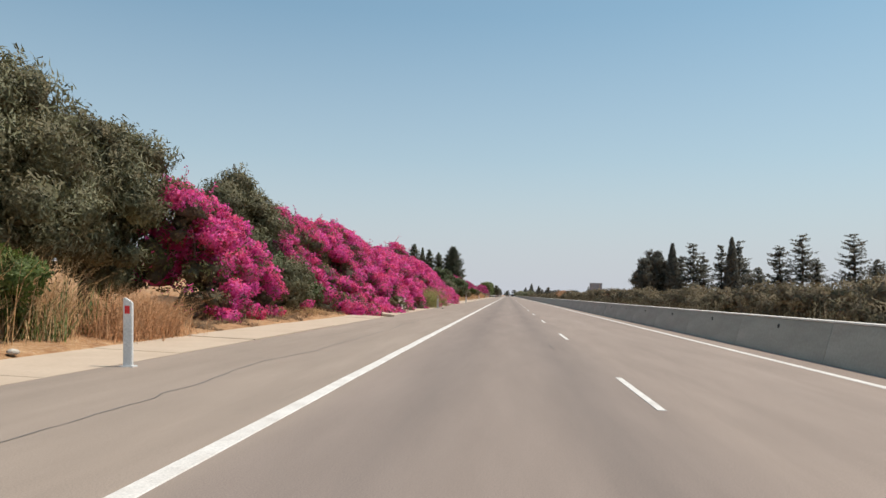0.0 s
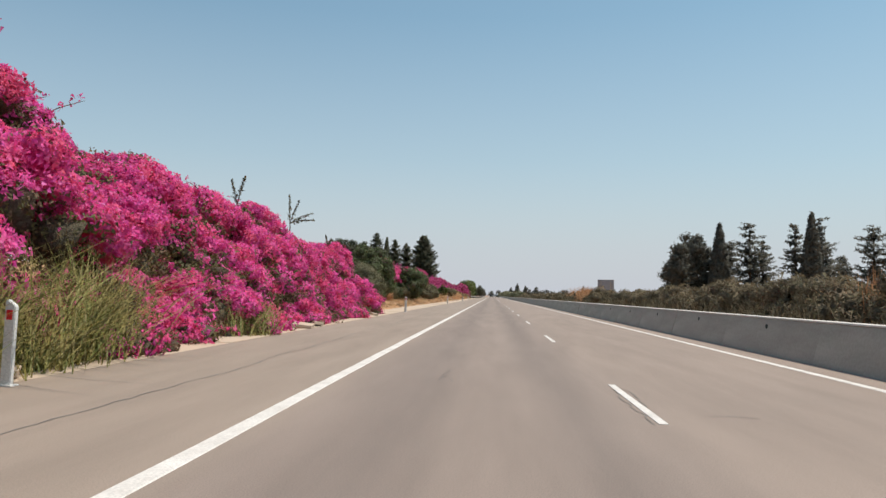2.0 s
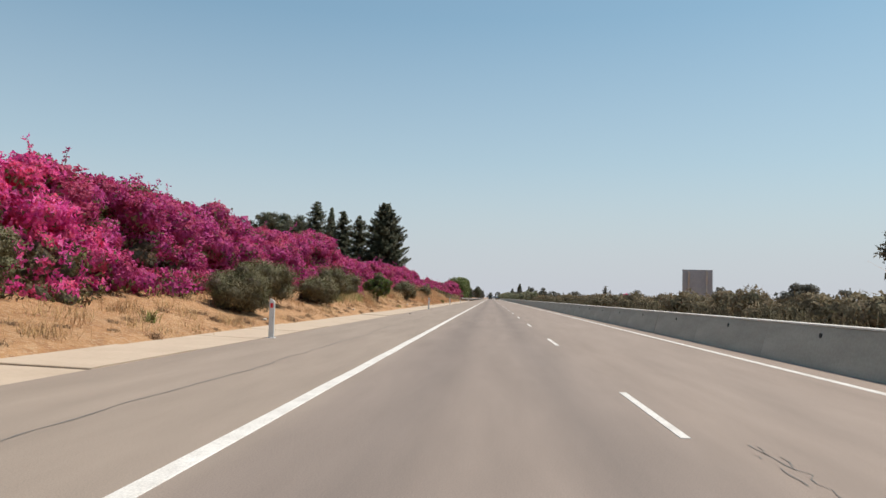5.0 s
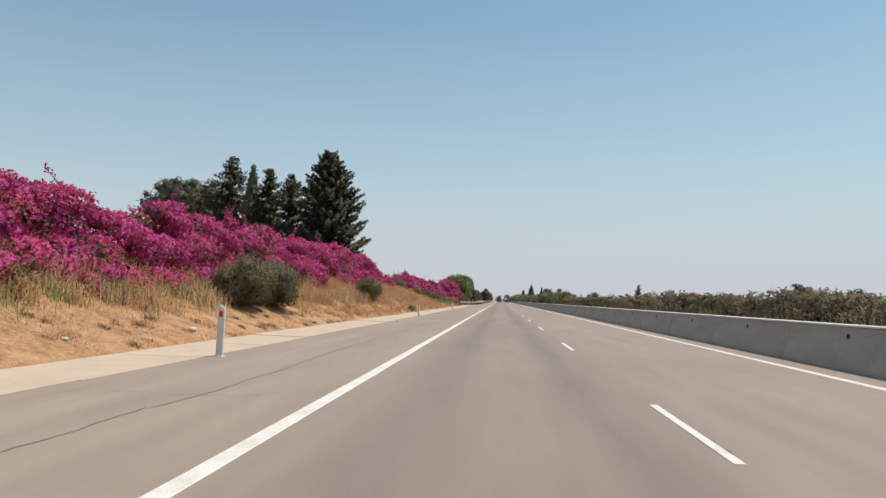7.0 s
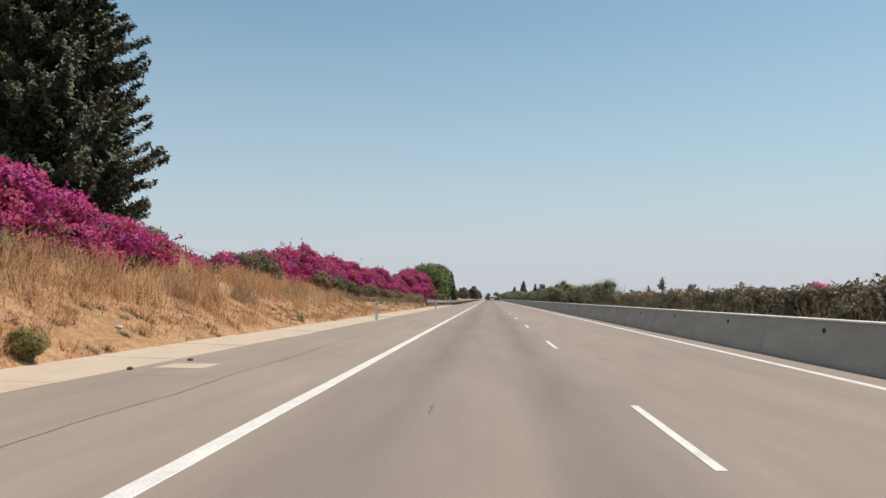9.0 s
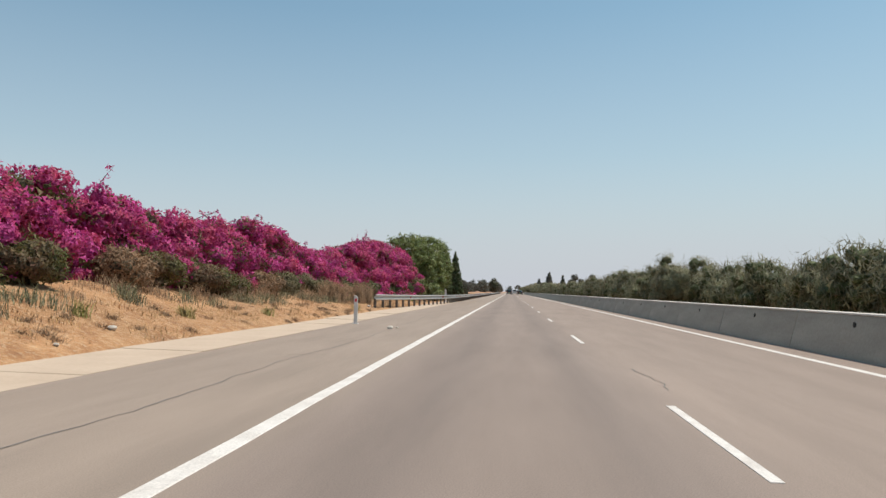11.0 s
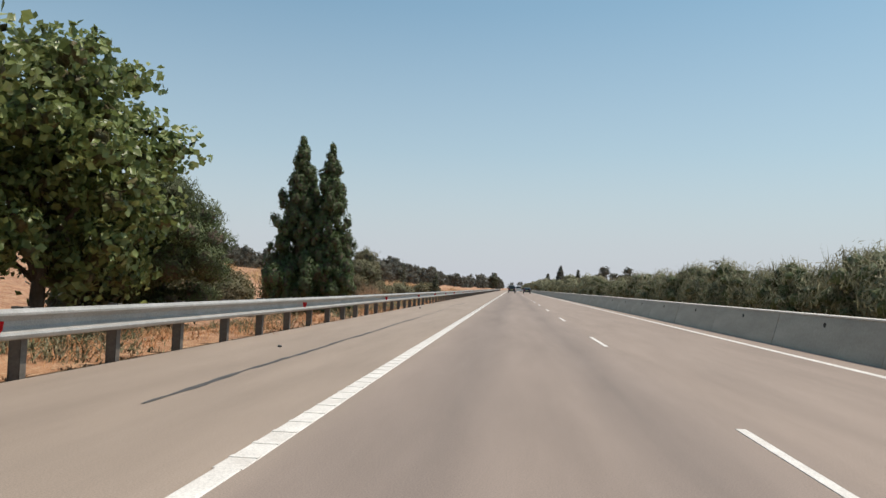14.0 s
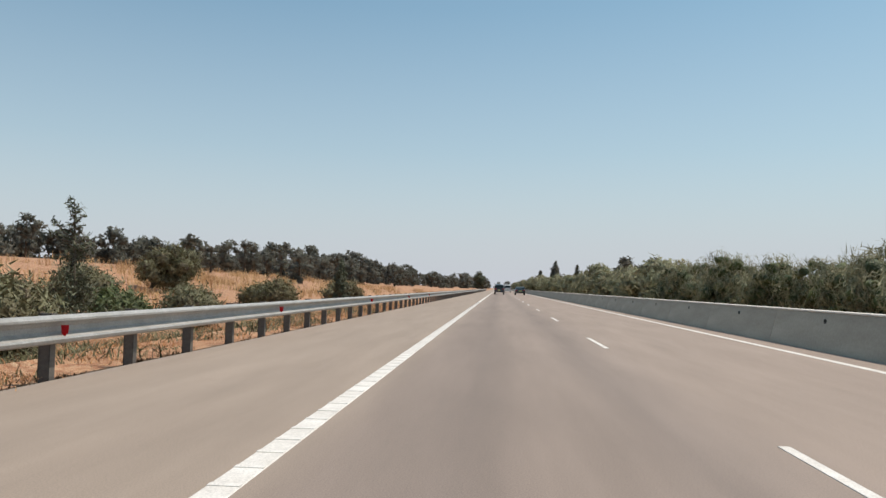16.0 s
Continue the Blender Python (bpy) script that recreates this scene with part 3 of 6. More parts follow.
def concrete_barrier():
    """The median wall: precast lengths with sloped sides, each with a lifting hole."""
    wall = thing("concrete_barrier", 6.4, 0, 0, "grey concrete median barrier with sloping sides and small lifting holes", "barrier")
    profile = [(-0.36, 0.0), (-0.35, 0.05), (-0.145, 0.80), (0.145, 0.80), (0.35, 0.05), (0.36, 0.0)]
    bm = extrude_profile(profile, -2.684, 2.684, 1)
    bmesh.ops.bevel(bm, geom=[e for e in bm.edges if abs(e.verts[0].co.z - 0.80) < 0.01 and abs(e.verts[1].co.z - 0.80) < 0.01 and e.calc_length() > 1], offset=0.035, segments=2, affect="EDGES")
    # added cap; its pale colour stands for sun along the wall's top edge
    cap = boxed(-0.160, 0.160, -2.684, 2.684, 0.775, 0.812, bevel=0.012)
    first = hole = lit_cap = None
    rs = random.Random(8)
    for k in range(-12, 178):
        m = pose(rs.uniform(-0.006, 0.006), 22.1 + 5.38 * k, 0, 0, 0, rs.uniform(-0.05, 0.05))
        if first is None:
            first = part("barrier_segment", bm, BARRIER, wall, at=m)
        else:
            mesh_part("barrier_segment", first.data, BARRIER, wall, at=m)
        if lit_cap is None:
            lit_cap = part("lit_cap", cap, LIT_CAP, wall, "added pale cap, sunlight put into its colour", at=m)
        else:
            mesh_part("lit_cap", lit_cap.data, LIT_CAP, wall, "added pale cap, sunlight put into its colour", at=m)
        if hole is None:
            hb = bmesh.new()
            made = bmesh.ops.create_cone(hb, segments=10, radius1=0.055, radius2=0.045, depth=0.03, cap_ends=True)["verts"]
            bmesh.ops.rotate(hb, matrix=Matrix.Rotation(radians(90), 3, "Y"), verts=made)
            bmesh.ops.translate(hb, vec=(-0.198, 0, 0.60), verts=made)
            hole = part("lifting_hole", hb, HOLE, wall, "dark lifting hole", at=m)
        else:
            mesh_part("lifting_hole", hole.data, HOLE, wall, at=m)


concrete_barrier()


# ---- the guard rail ----
RAIL_X = [(303, -7.6), (313, -7.0), (318.6, -6.62), (326.2, -6.07), (334.5, -5.5), (345, -5.44)]


def rail_x(y):
    return float(np.interp(y, [a for a, _ in RAIL_X], [b for _, b in RAIL_X]))


def rail_rise(y):
    return float(np.interp(y, [305, 312, 320, 335, 360], [0.16, 0.11, 0.05, 0.0, -0.035]))


def swept(profile, y0, y1, step):
    """Sweep a closed cross-section along the line of the rail."""
    bm = bmesh.new()
    ys = list(np.arange(y0, y1, step)) + [y1]
    rings = [[bm.verts.new((rail_x(y) + px, y, pz + rail_rise(y))) for px, pz in profile] for y in ys]
    n = len(profile)
    for a, b in zip(rings, rings[1:]):
        for i in range(n):
            bm.faces.new((a[i], b[i], b[(i + 1) % n], a[(i + 1) % n]))
    bmesh.ops.recalc_face_normals(bm, faces=bm.faces)
    return bm


def guard_rail():
    rail = thing("guard_rail", -5.45, 345, 0, "galvanised steel guard rail with a double-ridged beam on dull posts", "guard rail")
    inv = Matrix.Translation((5.45, -345, 0))
    face = [(0.018, 0.765), (0.052, 0.768), (0.092, 0.752), (0.116, 0.728), (0.116, 0.704), (0.020, 0.672), (-0.006, 0.635), (-0.002, 0.580), (0.024, 0.546), (0.094, 0.520), (0.108, 0.496), (0.096, 0.462), (0.056, 0.444), (0.018, 0.446)]
    beam = face + [(x - 0.012, z) for x, z in reversed(face)]
    y = 306.7
    while y < 700:
        y1 = y + (12.0 if y < 460 else 40.0)
        part("beam", swept(beam, y, y1 + 0.03, 1.0 if y < 460 else 10), GALV, rail, at=inv)
        y = y1
    pb = bmesh.new()
    box(pb, -0.07, 0.07, -0.012, 0.004, -0.5, 0.782)
    box(pb, 0.055, 0.07, -0.012, 0.09, -0.5, 0.782)
    box(pb, -0.07, -0.055, -0.012, 0.09, -0.5, 0.782)
    post = bracket = None
    for k in range(2, 200):
        yy = 303.4 + 1.9 * k
        m = inv @ pose(rail_x(yy) - 0.090, yy, rail_rise(yy))
        if post is None:
            post = part("post", pb, POST_STEEL, rail, at=m)
            bracket = part("bracket", boxed(0.06, 0.076, -0.04, 0.04, 0.57, 0.64, bevel=0.004), POST_STEEL, rail, at=m)
        else:
            mesh_part("post", post.data, POST_STEEL, rail, at=m)
            mesh_part("bracket", bracket.data, POST_STEEL, rail, at=m)
    rb = bmesh.new()
    vs = [rb.verts.new(c) for c in ((-0.05, 0, 0.055), (0.05, 0, 0.055), (0.04, 0, -0.04), (0.0, 0, -0.075), (-0.04, 0, -0.04))]
    rb.faces.new(vs)
    bmesh.ops.solidify(rb, geom=rb.faces[:], thickness=0.015)
    first = None
    for yy in (316.5, 330.2, 342.1, 346.6, 357.5, 369.4, 379.9, 388.4, 396.6, 405, 417, 429, 441):
        m = inv @ pose(rail_x(yy) + 0.075, yy, 0.595 + rail_rise(yy))
        if first is None:
            first = part("reflector", rb, RED, rail, "red reflector", at=m)
        else:
            mesh_part("reflector", first.data, RED, rail, "red reflector", at=m)


guard_rail()


# ---- marker posts ----
def marker_post():
    post = thing("marker_post", -5.2, 9.4, 0, "white plastic roadside marker post with a red reflector", "marker post", "posts along the shoulder")
    bm = extrude_profile([(-0.064, -0.05), (-0.064, 0.965), (-0.035, 0.965), (0.064, 0.895), (0.064, -0.05)], -0.03, 0.03)
    bmesh.ops.bevel(bm, geom=bm.edges[:], offset=0.008, segments=2, affect="EDGES")
    part("body", bm, WHITE, post)
    part("reflector", boxed(-0.034, 0.034, -0.042, -0.026, 0.74, 0.85, bevel=0.003), RED, post, "red rectangular reflector")
    part("foot", boxed(-0.10, 0.10, -0.07, 0.07, -0.02, 0.018, bevel=0.006), WHITE, post)
    return post


first_post = marker_post()
for i, (x, y, rx, ry) in enumerate(((-5.3, 56.3, 0, 1.0), (-5.22, 93.7, 0, 2.0), (-5.3, 138.6, 1, 0), (-5.22, 183.2, 0, 1.5), (-5.35, 218.2, 0, -1.5), (-5.5, 255.0, 0, 2), (-5.15, 291.3, 0, 0.5))):
    copy_thing(first_post, pose(x, y, 0, rx, ry, (i * 37) % 9 - 4))
first_post.matrix_basis = pose(-5.15, 9.4, 0, 0, -3.0, 0)


def distance_post():
    post = thing("distance_post", -6.05, 336.7, 0.1, "white plastic distance marker post with small grey print, behind the rail", "marker post")
    bm = extrude_profile([(-0.085, 0.0), (-0.085, 1.26), (-0.04, 1.25), (0.085, 1.14), (0.085, 0.0)], -0.03, 0.03)
    bmesh.ops.bevel(bm, geom=bm.edges[:], offset=0.008, segments=2, affect="EDGES")
    part("body", bm, WHITE, post)
    for x0, x1, z in ((-0.06, 0.06, 1.06), (-0.05, 0.03, 1.00), (-0.06, 0.05, 0.84)):
        part("print_bar", boxed(x0, x1, -0.036, -0.029, z - 0.014, z + 0.014), PRINT, post)
    post.rotation_euler = (0, radians(-1), radians(3))


distance_post()


# ---- bougainvillea hedge ----
def bougainvillea(y0, y1, foot, ridge, top, top_end, seed, bracts=None, bloom=0.72, reach=0.0, size=0.050, lump=0.50, label="", low=0.0, green=0.40, cover=1.15):
    """A sprawling bush between y0 and y1: lumps of bracts and leaves over a slope from the foot line up to the ridge line."""
    rs = np.random.RandomState(seed)
    bracts = bracts or BRACT
    yc = (y0 + y1) / 2
    base = float(ground_height(foot, yc)) + low
    bush = thing("bougainvillea", (foot + ridge) / 2, yc, base, label or "sprawling bougainvillea bush in full magenta bloom on the roadside bank", "flowering bush", "bougainvillea hedge")
    length, span = y1 - y0, math.hypot(foot - ridge, top - base)
    # billows in a loose lattice over the slope; broad swells push some of them out and leave hollows between
    rows, cols = max(3, int(span / (lump * 0.92))), max(3, int(length / (lump * 1.0)))
    si, yi = np.meshgrid((np.arange(rows) + 0.5) / rows, y0 + (np.arange(cols) + 0.5) / cols * length)
    s = np.clip(si.ravel() + rs.normal(size=si.size) * 0.35 / rows, 0, 1)
    y = yi.ravel() + rs.normal(size=si.size) * lump * 0.35
    n = len(s)
    waves = [(rs.uniform(1.1, 3.0), rs.uniform(0, 2 * np.pi), rs.uniform(0, 6.28)) for k in range(12)]

    ripples = [(rs.uniform(0.55, 1.3), rs.uniform(0, 2 * np.pi), rs.uniform(0, 6.28)) for k in range(10)]

    def clefts(along, up):
        return 0.62 * sum(np.sin((up * math.cos(turn) + along * math.sin(turn)) * 2 * np.pi / wave + shift) for wave, turn, shift in ripples) / math.sqrt(5)

    def swells(along, up):
        return sum(np.sin((up * math.cos(turn) + along * math.sin(turn)) * 2 * np.pi / wave + shift) for wave, turn, shift in waves) / math.sqrt(6)
    crest = np.interp(y, [y0, y1], [top, top_end]) - (0.30 if size < 0.06 else 0.08) + 0.14 * np.sin(y * 1.1 + seed)
    foot_line = foot + 0.25 * np.sin(y * 0.8 + seed) + 0.22 * np.sin(y * 2.1) + reach * np.exp(-((y - yc) / 2.0) ** 2)
    gz = ground_height(foot_line, y) + low
    r = lump * rs.uniform(0.55, 1.15, n)
    swell = swells(y, gz + (crest - gz) * np.sin(s * np.pi / 2) ** 0.85)
    limit, deep = np.quantile(swell, [1 - bloom, (1 - bloom) * 0.62])
    out = np.clip(0.34 * swell, -0.42, 0.55) * lump / 0.6 - np.where(swell < deep, 0.15, 0.0)
    out = np.where(out > 0, out * np.clip(s * 3 + 0.25, 0, 1), out)
    nx, nz = (top - base) / span, (foot - ridge) / span
    cx = foot_line + (ridge - foot_line) * s ** 0.85 - 0.35 * r + nx * out
    cz = gz + (crest - gz) * np.sin(s * np.pi / 2) ** 0.85 - 0.8 * r + nz * out * 0.8
    cz = np.maximum(cz, gz + 0.2 * r)
    m = n // 6
    cx = np.concatenate([cx, ridge - rs.uniform(0.3, 1.5, m)])
    y = np.concatenate([y, rs.uniform(y0, y1, m)])
    cz = np.concatenate([cz, base + (min(top, top_end) - base) * rs.uniform(0.30, 0.8, m)])
    r = np.concatenate([r, np.full(m, lump * 1.1)])
    n += m
    c = np.stack([cx, y, cz], 1) - np.array([bush.location.x, bush.location.y, bush.location.z])
    # bracts crown the swells, leaves below and between stand in for shade; dead twigs lie inside
    p, d, which = skin_points(rs, c, r, 1.68 * size * size, cover, shell=0.14)
    low_down = (p[:, 2] + bush.location.z - base) / (max(top, top_end) - base)
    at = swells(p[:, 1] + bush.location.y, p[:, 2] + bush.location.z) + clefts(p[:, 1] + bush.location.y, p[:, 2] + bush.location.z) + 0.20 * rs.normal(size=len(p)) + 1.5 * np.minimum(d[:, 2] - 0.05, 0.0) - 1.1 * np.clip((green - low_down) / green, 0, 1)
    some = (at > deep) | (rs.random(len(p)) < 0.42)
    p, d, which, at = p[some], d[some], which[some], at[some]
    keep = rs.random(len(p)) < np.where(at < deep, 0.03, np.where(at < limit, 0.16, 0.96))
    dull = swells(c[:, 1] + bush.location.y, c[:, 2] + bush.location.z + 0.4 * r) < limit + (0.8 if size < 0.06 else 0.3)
    f, fd = p[keep], d[keep]
    mesh_part("blossom", leaf_mesh("blossom", rs, f, fd, size, 0.8, 0.9, mass=0.55, core=clumps(rs, c[~dull], r[~dull] * 0.72, 1, rough=0.28)), bracts, bush)
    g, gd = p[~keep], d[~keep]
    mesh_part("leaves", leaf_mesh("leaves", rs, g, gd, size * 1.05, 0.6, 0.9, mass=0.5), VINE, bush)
    # twig-brown lumps put the shade of the hollows into the colour
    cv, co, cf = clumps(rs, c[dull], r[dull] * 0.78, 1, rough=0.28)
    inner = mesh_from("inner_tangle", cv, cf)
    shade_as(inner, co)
    mesh_part("inner_tangle", inner, SHADE_TWIGS, bush, "tangle of dead twigs, coloured dark for the hollows' shade")["kind"] = "stuff"
    limbs = []
    for k in range(max(4, int(length * 0.9))):
        i = rs.randint(n)
        root = np.array([ridge + rs.uniform(-0.4, 1.2), c[i, 1] + bush.location.y + rs.normal() * 0.6, 0])
        root[2] = ground_height(root[0], root[1]) - 0.1
        root = root - np.array(bush.location)
        limbs.append(([tuple(root), tuple((root + c[i]) / 2 + np.array([0.1, 0, 0.35])), tuple(c[i])], [0.055, 0.035, 0.012]))
    # long shoots that stand out of the outline
    tops = np.argsort(-c[:, 2])[: max(6, n // 6)]
    shoots = []
    for k in range(max(2, int(length * 0.5))):
        i = tops[rs.randint(len(tops))]
        a = c[i] + np.array([0, 0, r[i] * 0.6])
        lean = np.array([rs.normal() * 0.35, rs.normal() * 0.45, rs.uniform(0.3, 0.8)])
        limbs.append(([tuple(a), tuple(a + lean * 0.55), tuple(a + lean * 1.0 + np.array([0, 0, -0.08]))], [0.016, 0.012, 0.005]))
        t = rs.random(26)[:, None]
        shoots.append(a + lean * t + rs.normal(size=(26, 3)) * 0.05)
    sh = np.concatenate(shoots)
    mesh_part("shoot_foliage", leaf_mesh("shoot_foliage", rs, sh, rs.normal(size=sh.shape), size * 0.9, 0.6, 0.8), bracts if bloom > 0.4 else VINE, bush)["kind"] = "stuff"
    mesh_part("stems", tubes_mesh("stems", limbs, 5), STEM, bush)["kind"] = "stuff"
    return bush


LOW = "bougainvillea spilling magenta bracts over the concrete edge strip"
bougainvillea(19.4, 25.6, -7.9, -9.6, 4.5, 3.5, 11, bloom=0.62)
bougainvillea(29.3, 36.0, -8.0, -10.4, 4.7, 5.0, 12, bloom=0.44)
bougainvillea(33.0, 41.0, -6.0, -8.4, 1.6, 1.9, 13, bloom=0.55, label=LOW)
bougainvillea(35.5, 46.5, -6.5, -10.4, 5.1, 5.0, 14, bloom=0.54)
bougainvillea(44.5, 50.5, -6.2, -9.8, 4.1, 4.4, 15, bloom=0.60)
bougainvillea(50.0, 62.0, -5.95, -10.0, 4.2, 5.3, 16, bloom=0.66)
bougainvillea(61.5, 72.0, -5.9, -10.2, 5.1, 4.4, 17, bloom=0.68)
bougainvillea(71.5, 78.5, -5.9, -10.0, 4.6, 4.5, 18, bloom=0.56)
bougainvillea(78.0, 88.5, -5.95, -10.0, 4.1, 3.6, 19, bloom=0.74, label=LOW)
bougainvillea(88.0, 97.5, -8.8, -10.6, 3.8, 4.6, 20, bloom=0.74)
bougainvillea(97.0, 101.4, -9.3, -10.9, 4.7, 4.3, 27, bloom=0.70)
DUSK = "bougainvillea bush with dusky magenta bracts on top of the bank"
bougainvillea(107.5, 113.0, -10.6, -11.6, 1.5, 1.1, 21, bloom=0.7, size=0.05, lump=0.5)
bougainvillea(122.6, 130.5, -10.6, -12.8, 3.7, 5.0, 22, bloom=0.84, size=0.066, lump=0.66, green=0.3)
bougainvillea(129.0, 141.0, -10.4, -12.7, 5.1, 4.4, 23, bloom=0.8, size=0.066, lump=0.66, green=0.3)
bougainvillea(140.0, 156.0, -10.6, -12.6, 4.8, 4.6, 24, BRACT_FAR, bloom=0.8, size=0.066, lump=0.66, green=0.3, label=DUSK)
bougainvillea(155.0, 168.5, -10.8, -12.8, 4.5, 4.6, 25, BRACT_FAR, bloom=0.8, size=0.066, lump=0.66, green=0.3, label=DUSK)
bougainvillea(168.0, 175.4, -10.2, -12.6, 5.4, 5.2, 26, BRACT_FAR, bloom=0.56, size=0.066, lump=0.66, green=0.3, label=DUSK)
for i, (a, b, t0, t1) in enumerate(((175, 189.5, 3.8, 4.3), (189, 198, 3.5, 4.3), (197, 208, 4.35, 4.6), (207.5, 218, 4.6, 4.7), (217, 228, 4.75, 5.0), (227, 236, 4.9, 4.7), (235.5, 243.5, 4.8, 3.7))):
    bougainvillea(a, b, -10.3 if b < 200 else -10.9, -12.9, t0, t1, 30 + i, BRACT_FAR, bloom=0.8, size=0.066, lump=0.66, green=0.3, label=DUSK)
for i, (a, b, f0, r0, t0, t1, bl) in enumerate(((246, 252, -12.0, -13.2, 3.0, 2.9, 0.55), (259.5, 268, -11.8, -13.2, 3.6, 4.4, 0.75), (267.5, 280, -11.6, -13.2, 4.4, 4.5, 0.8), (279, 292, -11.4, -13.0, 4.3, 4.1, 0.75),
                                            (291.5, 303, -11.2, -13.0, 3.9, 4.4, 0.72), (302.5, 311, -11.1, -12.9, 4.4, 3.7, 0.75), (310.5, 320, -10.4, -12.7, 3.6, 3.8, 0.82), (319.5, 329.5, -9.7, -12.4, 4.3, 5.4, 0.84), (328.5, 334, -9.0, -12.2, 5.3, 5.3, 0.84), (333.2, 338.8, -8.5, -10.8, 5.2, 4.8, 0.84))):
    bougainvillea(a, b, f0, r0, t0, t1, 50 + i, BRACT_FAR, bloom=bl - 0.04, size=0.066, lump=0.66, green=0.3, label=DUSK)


# ---- trees and shrubs ----
def lumpy_plant(name, x, y, radius, height, material, seed, label, category, leaf=0.05, slim=0.5, lumps=40, lump=0.5, stretch=1.0, trunk=0.12, skirt=0.12, droop=0.0, wood=None, group="", crown_name="crown", topped=0.0, level=1, cover=1.0, corners=3, inner=None, shell=0.10, mass=0.6, heart=0.74):
    """A round tree or shrub: short trunk, limbs, and a crown of many lumps of leaves with gaps between them."""
    rs = np.random.RandomState(seed)
    z = float(ground_height(x, y))
    plant = thing(name, x, y, z, label, category, group)
    d = unit(rs.normal(size=(lumps, 3)))
    q = rs.random(lumps) ** 0.45
    h0 = height * skirt
    half = (height - h0) / 2
    c = d * q[:, None] * np.array([radius, radius * stretch, half]) * 0.86
    # fuller below the middle, narrower on top
    squeeze = np.clip(1.0 - topped * np.clip(c[:, 2] / half, 0, 1), 0.2, 1)
    c[:, :2] *= squeeze[:, None]
    c[:, 2] += h0 + half
    r = lump * rs.uniform(0.6, 1.3, lumps)
    p, nd, which = skin_points(rs, c, r, 2.1 * slim * leaf * leaf, cover, -1.0 if x > 0 else 1.0, shell=shell)
    ok = p[:, 2] > 0.03
    core = clumps(rs, c, r * heart, level, rough=0.26)
    mesh_part(crown_name, leaf_mesh(crown_name, rs, p[ok], nd[ok], leaf, slim, 0.8, droop, mass, core=None if inner else core, corners=corners), material, plant)
    # A darker inner colour stands for the shade between the leaves.
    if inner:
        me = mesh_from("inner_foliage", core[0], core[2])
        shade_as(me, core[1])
        mesh_part("inner_foliage", me, inner, plant, "inner leaves and twigs with shade put into the colour")["kind"] = "stuff"
    limbs = [([(0, 0, -0.15), (0.05, 0.03, height * 0.25), (0, 0, height * 0.6)], [trunk, trunk * 0.75, trunk * 0.35])]
    for k in range(min(14, lumps)):
        a = (0.02, 0.01, height * (0.12 + 0.3 * rs.random()))
        b = c[k]
        limbs.append(([a, tuple((np.array(a) + b) / 2 + np.array([0, 0, 0.08 * height])), tuple(b)], [trunk * 0.45, trunk * 0.28, trunk * 0.1]))
    mesh_part("trunk", tubes_mesh("trunk", limbs, 6), wood or BARK, plant)
    return plant


def conifer(x, y, height, radius, seed, label, material=None, tiers=30, spray=0.20, per=26, lift=0.35, name="conifer", base=0.04, point=0.85, group="", mass=0.6):
    """A conical tree of long upswept limbs, each set with flat sprays of needles."""
    rs = np.random.RandomState(seed)
    z = float(ground_height(x, y))
    tree = thing(name, x, y, z, label, "tree", group)
    limbs = [([(0, 0, -0.3), (0.03 * height * 0.3, 0, height * 0.5), (0, 0, height)], [0.024 * height, 0.015 * height, 0.03])]
    pts, sizes = [], []
    for k in range(tiers):
        f = base + (1 - base) * (k + rs.random()) / tiers
        reach = radius * (1 - f) ** point * (0.65 + 0.5 * rs.random()) + 0.12
        if f < 0.14:
            reach *= 0.55 + 3.2 * f
        for b in range(7):
            a = 2 * math.pi * (b / 7 + rs.random() * 0.14 + k * 0.37)
            out = np.array([math.cos(a), math.sin(a), 0])
            L = reach * rs.uniform(0.7, 1.18)
            root = np.array([0, 0, min(0.99, max(0.01, f + 0.9 * rs.normal() / tiers)) * height])
            tip = root + out * L + np.array([0, 0, lift * L * rs.uniform(0.3, 1.2)])
            mid = (root + tip) / 2 + np.array([0, 0, -0.12 * L])
            limbs.append(([tuple(root), tuple(mid), tuple(tip)], [0.03 * (1 - f) + 0.012, 0.02 * (1 - f) + 0.008, 0.006]))
            m = max(6, int(per * L))
            t = rs.random(m)[:, None] ** 0.75
            line = (1 - t) ** 2 * root + 2 * t * (1 - t) * mid + t * t * tip
            side = np.array([-out[1], out[0], 0])
            pts.append(line + side * rs.normal(size=(m, 1)) * (0.10 * L + 0.06) * (1.1 - t) + np.array([0, 0, 1]) * rs.normal(size=(m, 1)) * 0.07 - np.array([0, 0, 0.05]))
            sizes.append(np.full(m, spray) * (1.1 - 0.45 * t[:, 0]))
    p = np.concatenate(pts)
    s = np.concatenate(sizes)
    nd = np.zeros_like(p)
    nd[:, 2] = 1.0
    nd[:, :2] = 0.5 * p[:, :2] / np.maximum(0.2, np.linalg.norm(p[:, :2], axis=1, keepdims=True))
    mesh_part("crown", leaf_mesh("crown", rs, p, nd, s, 0.34, 0.65, mass=mass), material or NEEDLE, tree)
    mesh_part("trunk", tubes_mesh("trunk", limbs, 5), BARK, tree)
    return tree


